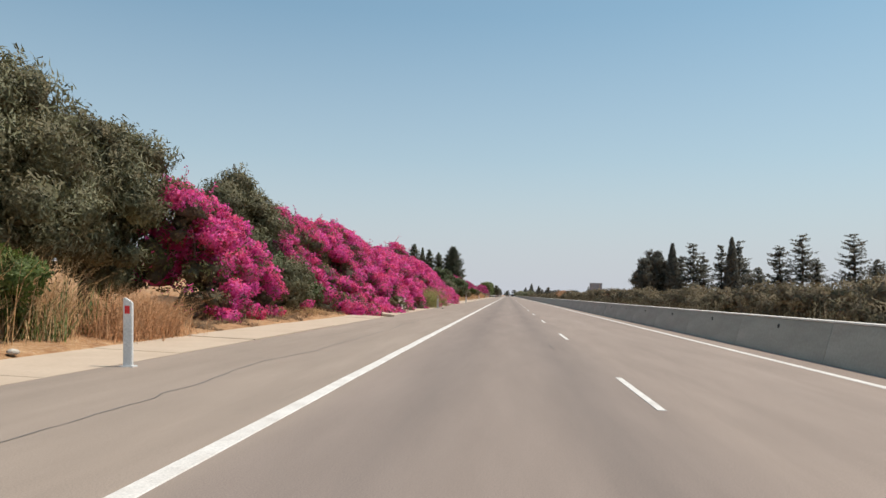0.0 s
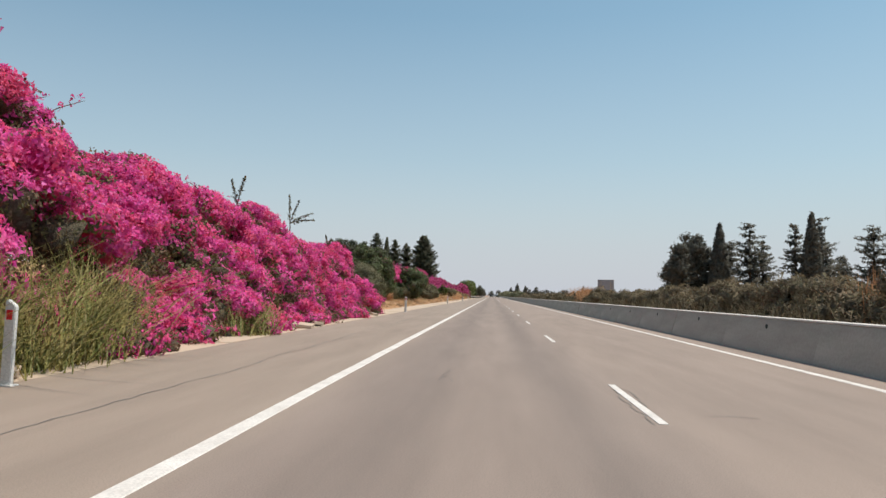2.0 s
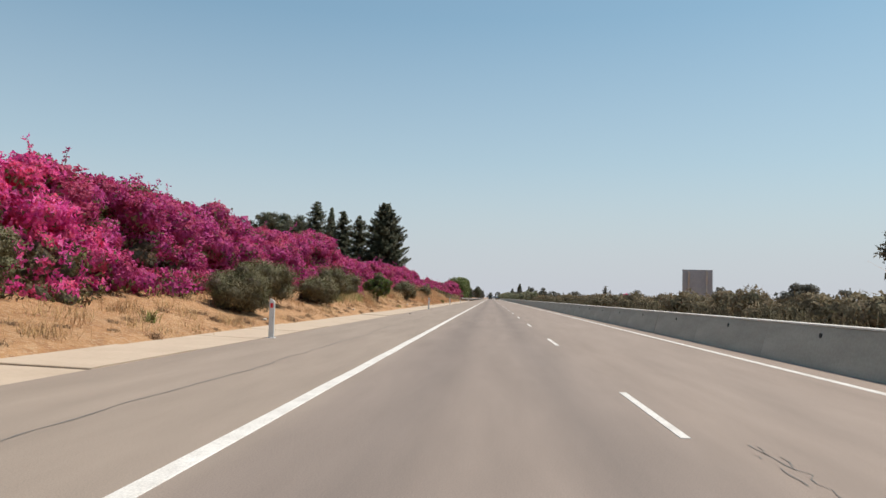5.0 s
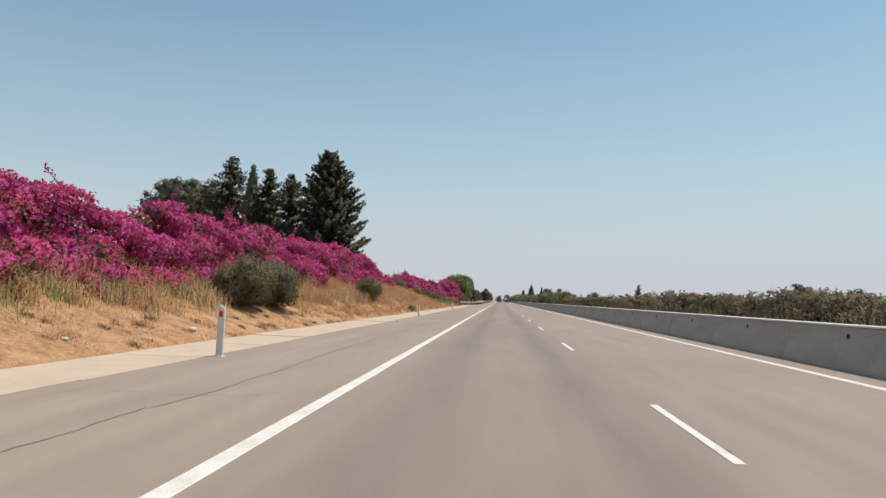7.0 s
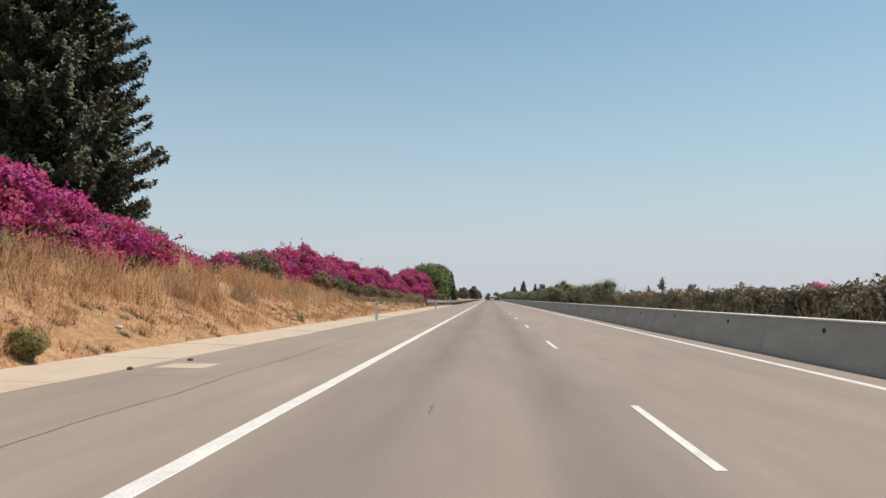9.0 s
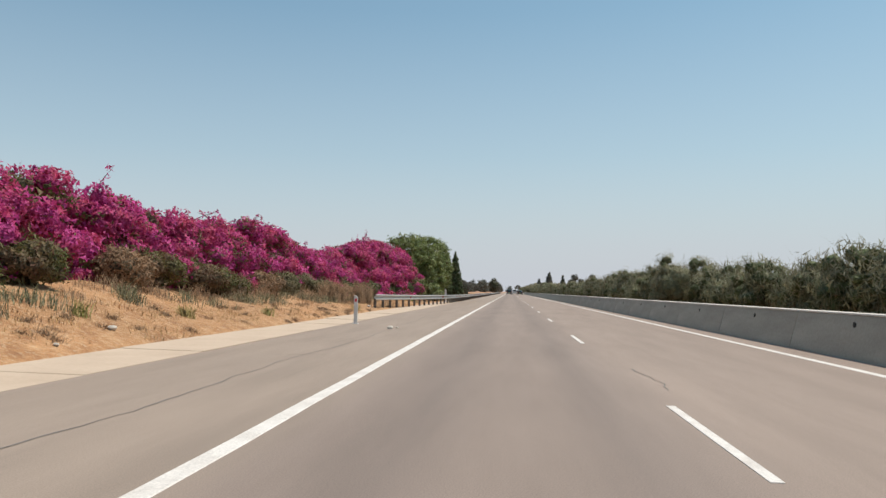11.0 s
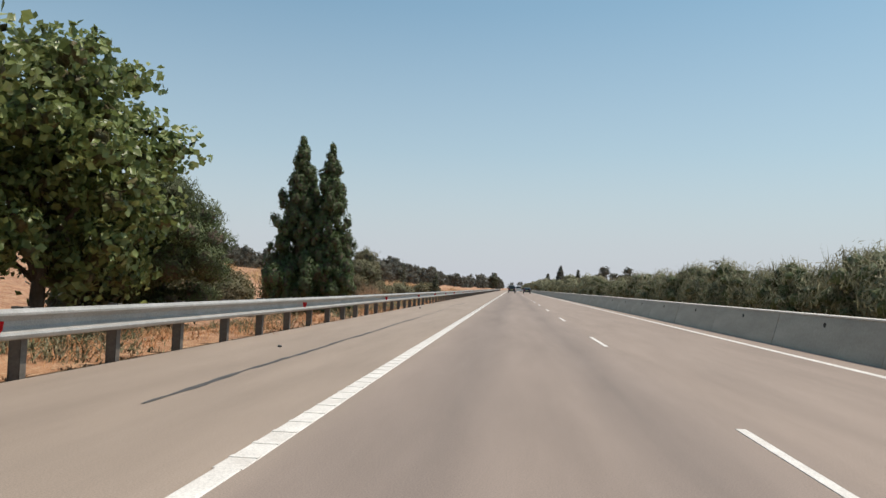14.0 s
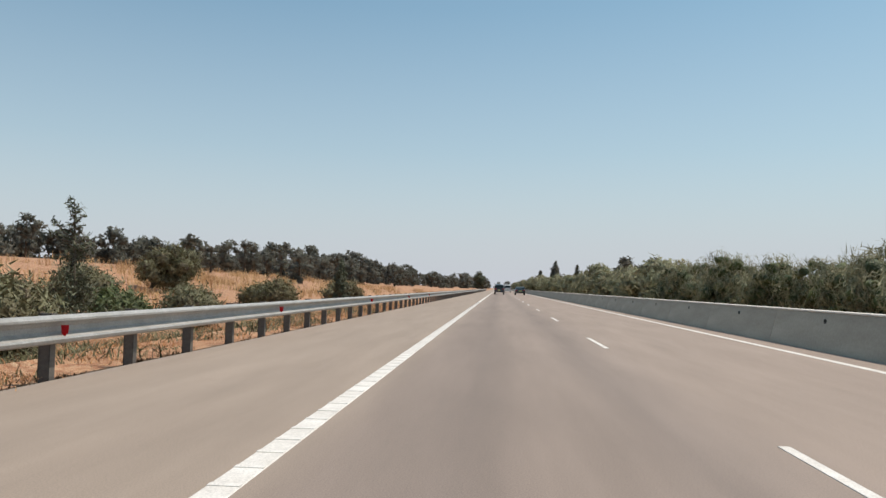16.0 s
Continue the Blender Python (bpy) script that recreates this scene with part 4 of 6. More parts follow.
def column_tree(x, y, height, radius, seed, label, material=None, spray=0.10, name="cypress", group="", ragged=0.25, z=None):
    """A slim cypress: a spindle of upright sprays with a ragged outline."""
    rs = np.random.RandomState(seed)
    z = float(ground_height(x, y)) if z is None else z
    tree = thing(name, x, y, z, label, "tree", group)
    n = int(height * radius * 60)
    f = rs.random(n) ** 0.85
    prof = np.clip(np.minimum(f / 0.08 + 0.35, 1.0) * (1 - f ** 1.6) ** 0.9, 0.03, 1)
    a = rs.uniform(0, 2 * np.pi, n)
    rr = radius * prof * (0.62 + ragged * np.abs(rs.normal(size=n)))
    c = np.stack([np.cos(a) * rr, np.sin(a) * rr, f * height * 0.97 + 0.1], 1)
    r = radius * (0.15 + 0.17 * rs.random(n)) * (0.4 + 0.6 * prof)
    p, nd, which = skin_points(rs, c, r, 0.84 * spray * spray, 1.3, -1.0 if x > 0 else 1.0, 1.6)
    nd[:, 2] += 0.2
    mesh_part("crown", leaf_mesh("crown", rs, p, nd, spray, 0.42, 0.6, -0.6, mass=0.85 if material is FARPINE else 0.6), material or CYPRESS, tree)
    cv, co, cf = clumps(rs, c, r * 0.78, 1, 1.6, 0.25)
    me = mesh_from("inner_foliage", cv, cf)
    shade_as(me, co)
    # green cypresses get twig brown inside, as painted shade within the crown
    mesh_part("inner_foliage", me, SHADE_TWIGS if material is None or material is CYPRESS else material, tree, "inner sprays and twigs standing for shade in the crown")["kind"] = "stuff"
    mesh_part("trunk", tubes_mesh("trunk", [([(0, 0, -0.3), (0, 0, height * 0.4), (0, 0, height * 0.92)], [0.03 * height, 0.02 * height, 0.02])], 7), BARK, tree)
    return tree


def tufts(name, spots, height, material, seed, label, blades=46, spread=0.22, lean=0.4, width=0.012, category="grass"):
    """Tufts of grass, more than one could count, as one sheet of blades."""
    rs = np.random.RandomState(seed)
    spots = np.asarray(spots)
    which = np.repeat(np.arange(len(spots)), blades)
    xy = spots[which, :2] + rs.normal(size=(len(which), 2)) * spread * 0.6
    z = ground_height(xy[:, 0], xy[:, 1]) - 0.03
    roots = np.concatenate([xy, z[:, None]], 1)
    h = height * (spots[which, 2] if spots.shape[1] > 2 else 1.0)
    me = blades_mesh(name, rs, roots, h, lean, width)
    return tagged(mesh_part(name, me, material), label, category, kind="stuff")


# at the start: big olive-like trees, reeds and dry grass behind the strip
lumpy_plant("olive_tree", -11.6, 13.6, 3.0, 5.9, OLIVE, 101, "large grey-green olive tree behind tall dry grass", "tree", leaf=0.086, slim=0.3, lumps=150, lump=0.62, stretch=1.0, trunk=0.24, skirt=0.0, topped=0.35, level=2, inner=GREYGREEN, shell=0.26, droop=-0.7)
lumpy_plant("olive_tree", -11.4, 18.6, 2.3, 5.9, OLIVE, 102, "grey-green olive tree at the edge of the hedge", "tree", leaf=0.086, slim=0.3, lumps=100, lump=0.55, stretch=0.9, trunk=0.2, skirt=0.0, topped=0.4, level=2, inner=GREYGREEN, shell=0.26, droop=-0.7)
lumpy_plant("olive_tree", -10.8, 27.9, 1.95, 5.35, OLIVE, 103, "grey-green olive tree overgrown by bougainvillea", "tree", leaf=0.081, slim=0.32, lumps=140, lump=0.52, stretch=1.25, trunk=0.2, skirt=0.0, topped=0.2, level=2, inner=GREYGREEN, shell=0.26, droop=-0.7)
lumpy_plant("shrub", -8.7, 28.0, 1.1, 2.2, OLIVE, 104, "low olive-grey shrub under the hedge", "shrub", leaf=0.068, slim=0.35, lumps=70, lump=0.36, stretch=1.5, skirt=0.0, inner=GREYGREEN, shell=0.3, droop=-1.0)
lumpy_plant("shrub", -8.6, 10.6, 1.1, 1.5, GREEN, 105, "bushy green weeds among dry grass", "shrub", leaf=0.081, slim=0.25, lumps=34, lump=0.36, stretch=1.3)
lumpy_plant("shrub", -7.2, 89.9, 1.3, 2.6, OLIVE, 106, "silvery olive bush beside the hedge", "shrub", leaf=0.085, slim=0.13, lumps=100, lump=0.34, stretch=1.2, skirt=0.0, topped=0.35, inner=GREYGREEN, shell=0.32, droop=-1.6)
lumpy_plant("carob_tree", -9.7, 104.7, 2.5, 4.65, DARKLEAF, 107, "dense dark green carob tree at the edge of the strip", "tree", leaf=0.086, slim=0.55, lumps=150, lump=0.5, stretch=1.7, trunk=0.18, skirt=-0.04, topped=0.3, inner=SHADE_TWIGS, shell=0.16)
lumpy_plant("shrub", -10.1, 117.2, 1.1, 1.45, GREYGREEN, 108, "rounded grey-green shrub in dry grass", "shrub", leaf=0.11, slim=0.11, lumps=80, lump=0.36, stretch=2.0, skirt=0.02, inner=SHADE_TWIGS, shell=0.3, droop=-1.0)
for i, (x, y, r, h) in enumerate(((-10.5, 121.8, 0.9, 1.2), (-10.1, 124.0, 0.9, 1.1), (-9.4, 125.6, 0.8, 1.0), (-10.2, 130.5, 0.9, 1.4), (-10.0, 134.0, 1.0, 1.4))):
    lumpy_plant("shrub", x, y, r, h, DARKLEAF if i % 2 else GREYGREEN, 1090 + i, "dark wild shrub at the foot of the hedge", "shrub", leaf=0.07, slim=0.4, lumps=44, lump=0.40, stretch=1.4, skirt=0.0, inner=SHADE_TWIGS)
lumpy_plant("shrub", -9.5, 113.4, 0.55, 0.85, REDSTRAW, 1099, "dry russet shrub on the strip", "shrub", leaf=0.15, slim=0.05, lumps=44, lump=0.24, stretch=1.4, skirt=0.0, inner=DRYTWIG, shell=0.45, droop=-1.6, cover=1.2, heart=0.6)
lumpy_plant("carob_tree", -8.7, 127.6, 1.8, 3.6, DARKLEAF, 110, "dark green carob tree with a leaning crown", "tree", leaf=0.092, slim=0.55, lumps=90, lump=0.5, stretch=1.4, trunk=0.14, skirt=0.0, topped=0.35, inner=SHADE_TWIGS, shell=0.16)
for i, (x, y, r, h) in enumerate(((-8.6, 145.6, 1.0, 1.5), (-9.2, 150.5, 1.1, 1.6), (-8.8, 158.0, 0.9, 1.2), (-9.6, 165.0, 1.2, 1.5), (-10.2, 171.5, 1.2, 1.3))):
    lumpy_plant("shrub", x, y, r, h, GREYGREEN, 111 + i, "rounded grey-green shrub on the dry bank", "shrub", leaf=0.12, slim=0.10, lumps=54, lump=0.34, stretch=1.5, skirt=0.0, inner=SHADE_TWIGS, shell=0.3, droop=-1.2)
lumpy_plant("citrus_tree", -8.6, 176.6, 1.05, 1.95, GREEN, 121, "small round leafy tree on a short trunk", "tree", leaf=0.081, slim=0.55, lumps=60, lump=0.32, trunk=0.07, skirt=0.10, inner=SHADE_TWIGS)
lumpy_plant("shrub", -8.8, 197.6, 1.15, 1.6, GREYGREEN, 122, "broad grey-green broom shrub on the dry bank", "shrub", leaf=0.13, slim=0.09, lumps=70, lump=0.36, stretch=1.4, skirt=0.0, inner=SHADE_TWIGS, shell=0.32, droop=-1.5, cover=1.0)
lumpy_plant("shrub", -8.9, 194.8, 1.1, 1.5, GREYGREEN, 123, "broad grey-green broom shrub on the dry bank", "shrub", leaf=0.13, slim=0.09, lumps=56, lump=0.36, stretch=1.3, skirt=0.0, inner=SHADE_TWIGS, shell=0.32, droop=-1.5, cover=1.0)
lumpy_plant("shrub", -9.0, 219.6, 0.85, 1.5, GREYGREEN, 124, "rounded broom shrub on the dry bank", "shrub", leaf=0.13, slim=0.09, lumps=44, lump=0.34, stretch=1.3, skirt=0.02, inner=SHADE_TWIGS, shell=0.32, droop=-1.5)
lumpy_plant("shrub", -7.15, 229.4, 0.25, 0.42, REED, 125, "small green bush by the concrete strip", "shrub", leaf=0.035, slim=0.2, lumps=26, lump=0.12, skirt=0.0, inner=DARKLEAF)
lumpy_plant("shrub", -12.6, 245.0, 0.6, 1.2, OLIVE, 126, "grey-green shrub at the end of the hedge", "shrub", leaf=0.081, slim=0.3, lumps=36, lump=0.36, skirt=0.02)
for i, (x, y, r, h) in enumerate(((-12.2, 253.5, 1.0, 1.3), (-12.4, 257.5, 1.0, 1.4), (-11.6, 274.0, 0.9, 1.1))):
    lumpy_plant("shrub", x, y, r, h, GREYGREEN if i % 2 else BROWNSHRUB, 127 + i, "dusty half-dry shrub below the hedge", "shrub", leaf=0.088, slim=0.35, lumps=36, lump=0.4, stretch=1.5, skirt=0.0)
for i, (x, y, r, h) in enumerate(((-9.6, 24.2, 1.0, 2.6), (-9.7, 27.0, 1.1, 2.8), (-9.3, 31.0, 1.0, 1.6), (-9.1, 33.6, 0.9, 1.5))):
    lumpy_plant("shrub", x, y, r, h, DARKLEAF, 190 + i, "dark tangled undergrowth below the hedge", "shrub", leaf=0.081, slim=0.5, lumps=40, lump=0.5, stretch=1.5, skirt=0.0)
# the tall dark conifer and the trees behind it
conifer(-18.8, 248.5, 14.6, 4.75, 141, "tall dark conifer with upswept limbs", tiers=92, spray=0.21, per=84, lift=0.5, point=0.52)
conifer(-24.0, 252.0, 12.6, 4.0, 142, "dark conifer behind the hedge", tiers=40, spray=0.26, per=30, lift=0.3, point=0.6)
conifer(-27.6, 255.0, 13.6, 3.6, 148, "dark conifer behind the hedge", tiers=36, spray=0.28, per=26, lift=0.3, point=0.55)
column_tree(-30.2, 256.5, 14.6, 1.5, 143, "dark cypress behind the hedge", NEEDLE, 0.24)
conifer(-33.4, 258.0, 15.6, 4.2, 144, "dark conifer with open limbs", tiers=34, spray=0.30, per=24, lift=0.15, point=0.45)
lumpy_plant("pine_tree", -42.5, 266.0, 4.8, 15.6, NEEDLE, 145, "dark round-headed pine behind the hedge", "tree", leaf=0.24, slim=0.3, lumps=130, lump=0.75, trunk=0.25, skirt=0.1, topped=0.3, shell=0.2)
lumpy_plant("pine_tree", -47.5, 270.0, 4.6, 15.2, NEEDLE, 146, "dark round-headed pine behind the hedge", "tree", leaf=0.24, slim=0.3, lumps=130, lump=0.75, trunk=0.25, skirt=0.1, topped=0.3, shell=0.2)
lumpy_plant("pine_tree", -38.0, 262.0, 3.8, 13.6, NEEDLE, 147, "dark round-headed pine behind the hedge", "tree", leaf=0.24, slim=0.3, lumps=130, lump=0.75, trunk=0.25, skirt=0.1, topped=0.3, shell=0.2)
# the fig trees behind the rail
for i, (x, y, r, h, n, text) in enumerate(((-10.6, 341.6, 4.0, 6.9, 210, "broad fig tree with large glossy green leaves"), (-9.1, 346.6, 3.1, 7.5, 160, "fig tree with large glossy green leaves leaning to the rail"), (-9.5, 353.2, 2.9, 6.5, 135, "tall upright fig tree with large glossy green leaves"))):
    lumpy_plant("fig_tree", x, y, r, h, FIGLEAF, 151 + i, text, "tree", leaf=0.098, slim=0.72, lumps=int(n * 1.35), lump=0.44, stretch=1.15, trunk=0.16, skirt=0.03, topped=0.12, corners=4, cover=1.05, inner=GREYGREEN, shell=0.34, mass=0.36, heart=0.56)
lumpy_plant("shrub", -9.3, 357.2, 2.0, 4.3, DARKLEAF, 153, "feathery dark shrub behind the rail", "shrub", leaf=0.07, slim=0.2, lumps=90, lump=0.42, stretch=1.1, skirt=0.0, topped=0.3, inner=SHADE_TWIGS, shell=0.2, droop=-0.8)
# Sparse fig leaves over dark cores that stand for deep shade under the crowns.
for i, (x, y, r, h) in enumerate(((-8.8, 337.0, 1.1, 2.2), (-8.0, 341.0, 1.0, 1.9), (-7.9, 345.0, 0.9, 1.7), (-9.6, 343.0, 1.4, 2.6), (-9.4, 349.0, 1.2, 2.2))):
    lumpy_plant("shrub", x, y, r, h, FIGLEAF, 1510 + i, "young fig growth under the trees, its cores dark for shade", "shrub", leaf=0.085, slim=0.7, lumps=46, lump=0.42, stretch=1.5, trunk=0.05, skirt=-0.05, corners=4, cover=0.4, inner=DARKLEAF, shell=0.3, mass=0.4, heart=0.66)
for i, (x, y, r, h) in enumerate(((-8.7, 368.4, 0.7, 1.0), (-7.6, 368.4, 0.6, 0.9))):
    lumpy_plant("shrub", x, y, r, h, DARKLEAF, 1530 + i, "dark undergrowth at the cypresses' feet", "shrub", leaf=0.07, slim=0.4, lumps=44, lump=0.42, stretch=1.1, skirt=-0.1, inner=SHADE_TWIGS)
for i, (x, y, r, h) in enumerate(((-11.0, 316.0, 0.9, 1.0), (-10.8, 320.5, 0.9, 1.1), (-10.6, 325.0, 0.9, 1.1), (-10.3, 329.0, 0.9, 1.2), (-9.8, 333.0, 0.9, 1.2))):
    lumpy_plant("shrub", x, y, r, h, DARKLEAF, 1550 + i, "dark undergrowth below the hedge", "shrub", leaf=0.075, slim=0.4, lumps=44, lump=0.42, stretch=2.0, skirt=-0.05, inner=SHADE_TWIGS)
column_tree(-8.75, 368.2, 7.2, 0.95, 154, "green cypress of a close pair", CYPRESS, 0.052, ragged=0.42)
column_tree(-7.5, 368.0, 6.8, 0.85, 155, "green cypress of a close pair", CYPRESS, 0.052, ragged=0.42)
# bushes behind the rail
for i, (x, y, r, h, m) in enumerate(((-10.5, 357, 0.9, 1.3, GREYGREEN), (-11.5, 362, 1.2, 1.5, GREYGREEN), (-13.8, 373.6, 1.2, 1.5, GREYGREEN), (-16.0, 377.0, 1.1, 1.4, GREYGREEN), (-12.6, 371.0, 0.8, 1.2, GREYGREEN), (-10.6, 377, 1.0, 1.7, OLIVE), (-11.0, 381.8, 1.1, 2.9, OLIVE), (-10.9, 385.6, 1.3, 2.0, GREYGREEN), (-12.6, 384.0, 1.4, 2.2, VINE), (-10.4, 379.4, 1.0, 1.9, VINE), (-11.8, 376.0, 1.1, 1.8, VINE),
                                   (-10.6, 389.6, 1.4, 3.1, OLIVE), (-10.9, 392.2, 1.3, 4.1, OLIVE), (-10.9, 394.6, 1.1, 1.9, OLIVE), (-10.6, 397.6, 1.1, 1.4, GREYGREEN), (-11.6, 400.4, 0.8, 1.2, GREYGREEN), (-9.9, 401.6, 1.0, 1.3, OLIVE), (-15.5, 414.0, 1.0, 1.2, OLIVE),
                                   (-11.0, 413.0, 0.8, 1.2, OLIVE), (-10.5, 421.0, 0.8, 1.2, GREYGREEN), (-18.5, 427.5, 1.7, 2.7, OLIVE), (-11.0, 408.2, 0.6, 1.0, DARKLEAF), (-13.5, 428.0, 1.0, 0.8, GREYGREEN), (-11.5, 440.0, 1.4, 1.5, GREYGREEN))):
    lumpy_plant("shrub", x, y, r, h, m, 160 + i, "wild green shrub behind the guard rail", "shrub", leaf=0.11, slim=0.26, lumps=70, lump=0.40, stretch=1.3, skirt=-0.02, inner=SHADE_TWIGS, shell=0.34, droop=-0.8, topped=0.25)


def young_pine(x, y, height, seed):
    """A starved sapling: a bushy foot, a thin leader and a few upswept, nearly bare top shoots."""
    rs = np.random.RandomState(seed)
    z = float(ground_height(x, y))
    tree = thing("pine_sapling", x, y, z, "starved young pine with a bushy foot and bare top shoots", "tree")
    limbs = [([(0, 0, -0.2), (0.04, 0.02, height * 0.45), (0.0, 0.03, height * 0.8), (-0.02, 0.0, height)], [0.05, 0.035, 0.02, 0.008])]
    pts = []
    for k in range(58):
        f = k / 58 * 0.94 + 0.04
        low, high = f < 0.34, f > 0.62
        L = rs.uniform(0.5, 1.15) * (1 - f) if low else rs.uniform(0.25, 0.5) if not high else rs.uniform(0.3, 0.95) * (1.35 - f)
        a = rs.uniform(0, 6.283)
        root = np.array([0, 0, f * height])
        tip = root + np.array([math.cos(a) * L, math.sin(a) * L, L * (0.75 if not high else rs.uniform(0.4, 0.9))])
        mid = (root + tip) / 2 - np.array([0, 0, 0.16 * L])
        limbs.append(([tuple(root), tuple(mid), tuple(tip)], [0.016, 0.011, 0.005]))
        m = int((140 if low else 80 if not high else 36) * L) + 4
        t = rs.random(m)[:, None]
        line = (1 - t) ** 2 * root + 2 * t * (1 - t) * mid + t * t * tip
        pts.append(line + rs.normal(size=(m, 3)) * (0.07 if not high else 0.025))
    p = np.concatenate(pts)
    nd = unit(rs.normal(size=p.shape) + np.array([0.3, 0, 0.8]))
    mesh_part("crown", leaf_mesh("crown", rs, p, nd, 0.075, 0.22, 0.8), NEEDLE, tree)
    mesh_part("trunk", tubes_mesh("trunk", limbs, 5), BARK, tree)


young_pine(-9.9, 404.2, 3.2, 181)
column_tree(-9.9, 432.2, 2.9, 0.56, 182, "stubby dark green cypress behind the rail", NEEDLE, 0.06)


# ---- beyond the median ----
def median_hedge(y0, y1, step, height, material, seed, label, jitter=0.25, x0=8.6, spread=1.2, leaf=0.10, lumps=34, lump=0.46, slim=0.42, inner=None, shell=0.12, cover=0.6, droop=0.0):
    rs = np.random.RandomState(seed)
    y = y0
    while y < y1:
        h = height * (1 + jitter * rs.normal() * 0.6)
        lumpy_plant("shrub", x0 + rs.uniform(0, spread), y, step * 0.42, h, material, seed + int(y), label, "shrub", leaf=leaf, slim=slim, lumps=lumps, lump=lump, stretch=1.35, trunk=0.05, skirt=0.02, group="median shrubs", cover=cover, mass=0.88, inner=inner, shell=shell, droop=droop)
        y += step * rs.uniform(0.75, 1.1)


BROWN = "half-dry brown-green shrub on the median"
median_hedge(12, 118, 2.5, 1.55, BROWNSHRUB, 300, BROWN, jitter=0.12, x0=9.0, spread=0.7, leaf=0.095, lumps=40, lump=0.42, slim=0.34)
median_hedge(118, 274, 2.6, 1.38, BROWNSHRUB, 301, BROWN, jitter=0.10, x0=9.0, spread=0.7, leaf=0.10, lumps=36, lump=0.42, slim=0.34)
OLE = "tall leafy oleander bush on the median"
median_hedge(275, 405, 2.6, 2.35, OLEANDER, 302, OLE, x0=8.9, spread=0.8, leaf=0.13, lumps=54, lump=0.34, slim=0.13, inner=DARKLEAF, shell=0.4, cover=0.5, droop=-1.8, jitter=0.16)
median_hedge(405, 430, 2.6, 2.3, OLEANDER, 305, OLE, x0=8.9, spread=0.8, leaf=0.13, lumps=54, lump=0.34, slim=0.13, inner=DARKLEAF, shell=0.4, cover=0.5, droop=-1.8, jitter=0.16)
median_hedge(430, 560, 4.6, 2.7, OLEANDER, 303, OLE, x0=9.2, spread=1.0, leaf=0.20, lumps=30, lump=0.7, slim=0.4)
median_hedge(560, 900, 9.0, 3.4, OLEANDER, 304, OLE, x0=9.8, spread=1.5, leaf=0.22, lumps=34, lump=1.1, slim=0.35)
for i, (y, h) in enumerate(((303.5, 3.1), (309, 3.0), (333, 3.3), (336.5, 3.0), (380.4, 2.9), (408, 2.6), (312.4, 3.5), (317.6, 3.2), (325.0, 3.1), (350.6, 3.0), (355.0, 3.0), (361.4, 2.8))):
    lumpy_plant("shrub", 9.6, y, 1.1, h, OLEANDER, 330 + i, "tall oleander bush standing above its row", "shrub", leaf=0.14, slim=0.12, lumps=48, lump=0.34, trunk=0.05, skirt=0.02, group="median shrubs", topped=0.3, inner=DARKLEAF, shell=0.45, droop=-1.8, cover=0.6, mass=0.85)
lumpy_plant("shrub", 7.7, 301.6, 0.8, 2.6, OLEANDER, 340, "oleander bush leaning over the barrier", "shrub", leaf=0.086, slim=0.26, lumps=30, lump=0.4, trunk=0.05, skirt=0.1)
rs = np.random.RandomState(9)
tufts("dry_reeds", [(8.6 + rs.random() * 0.8, 115.6 + 0.25 * k, rs.uniform(0.8, 1.1)) for k in range(26)], 2.05, REDSTRAW, 71, "tall dry russet reed grass on the median", 260, 0.35, 0.28, 0.012)
tufts("dry_reeds", [(9.4 + rs.random() * 0.8, 132 + 0.4 * k, rs.uniform(0.8, 1.1)) for k in range(12)], 2.2, REDSTRAW, 72, "tall dry russet reed grass on the median", 150, 0.35, 0.28, 0.012)
tufts("dry_reeds", [(9.2 + rs.random() * 0.8, 66 + 0.4 * k, rs.uniform(0.8, 1.1)) for k in range(8)], 1.9, REDSTRAW, 73, "tall dry russet reed grass on the median", 150, 0.35, 0.28, 0.012)
tufts("dry_reeds", [(9.2 + rs.random() * 0.8, 262 + 0.4 * k, rs.uniform(0.8, 1.1)) for k in range(8)], 1.9, REDSTRAW, 74, "tall dry russet reed grass on the median", 120, 0.35, 0.28, 0.012)
tufts("dry_stalks", [(7.8 + rs.random() * 1.6, 10 + 0.66 * k + rs.normal() * 0.3, rs.uniform(0.85, 1.0)) for k in range(400)], 1.3, STALK, 75, "upright half-dry brown stalks along the median", 60, 0.6, 0.22, 0.014)
tufts("oleander_shoots", [(9.2 + rs.random() * 1.3, 276 + 0.7 * k + rs.normal() * 0.3, rs.uniform(0.8, 1.15)) for k in range(220)], 2.35, OLEANDER, 76, "upright leafy oleander shoots above the median row", 30, 0.5, 0.30, 0.02, category="shoots")
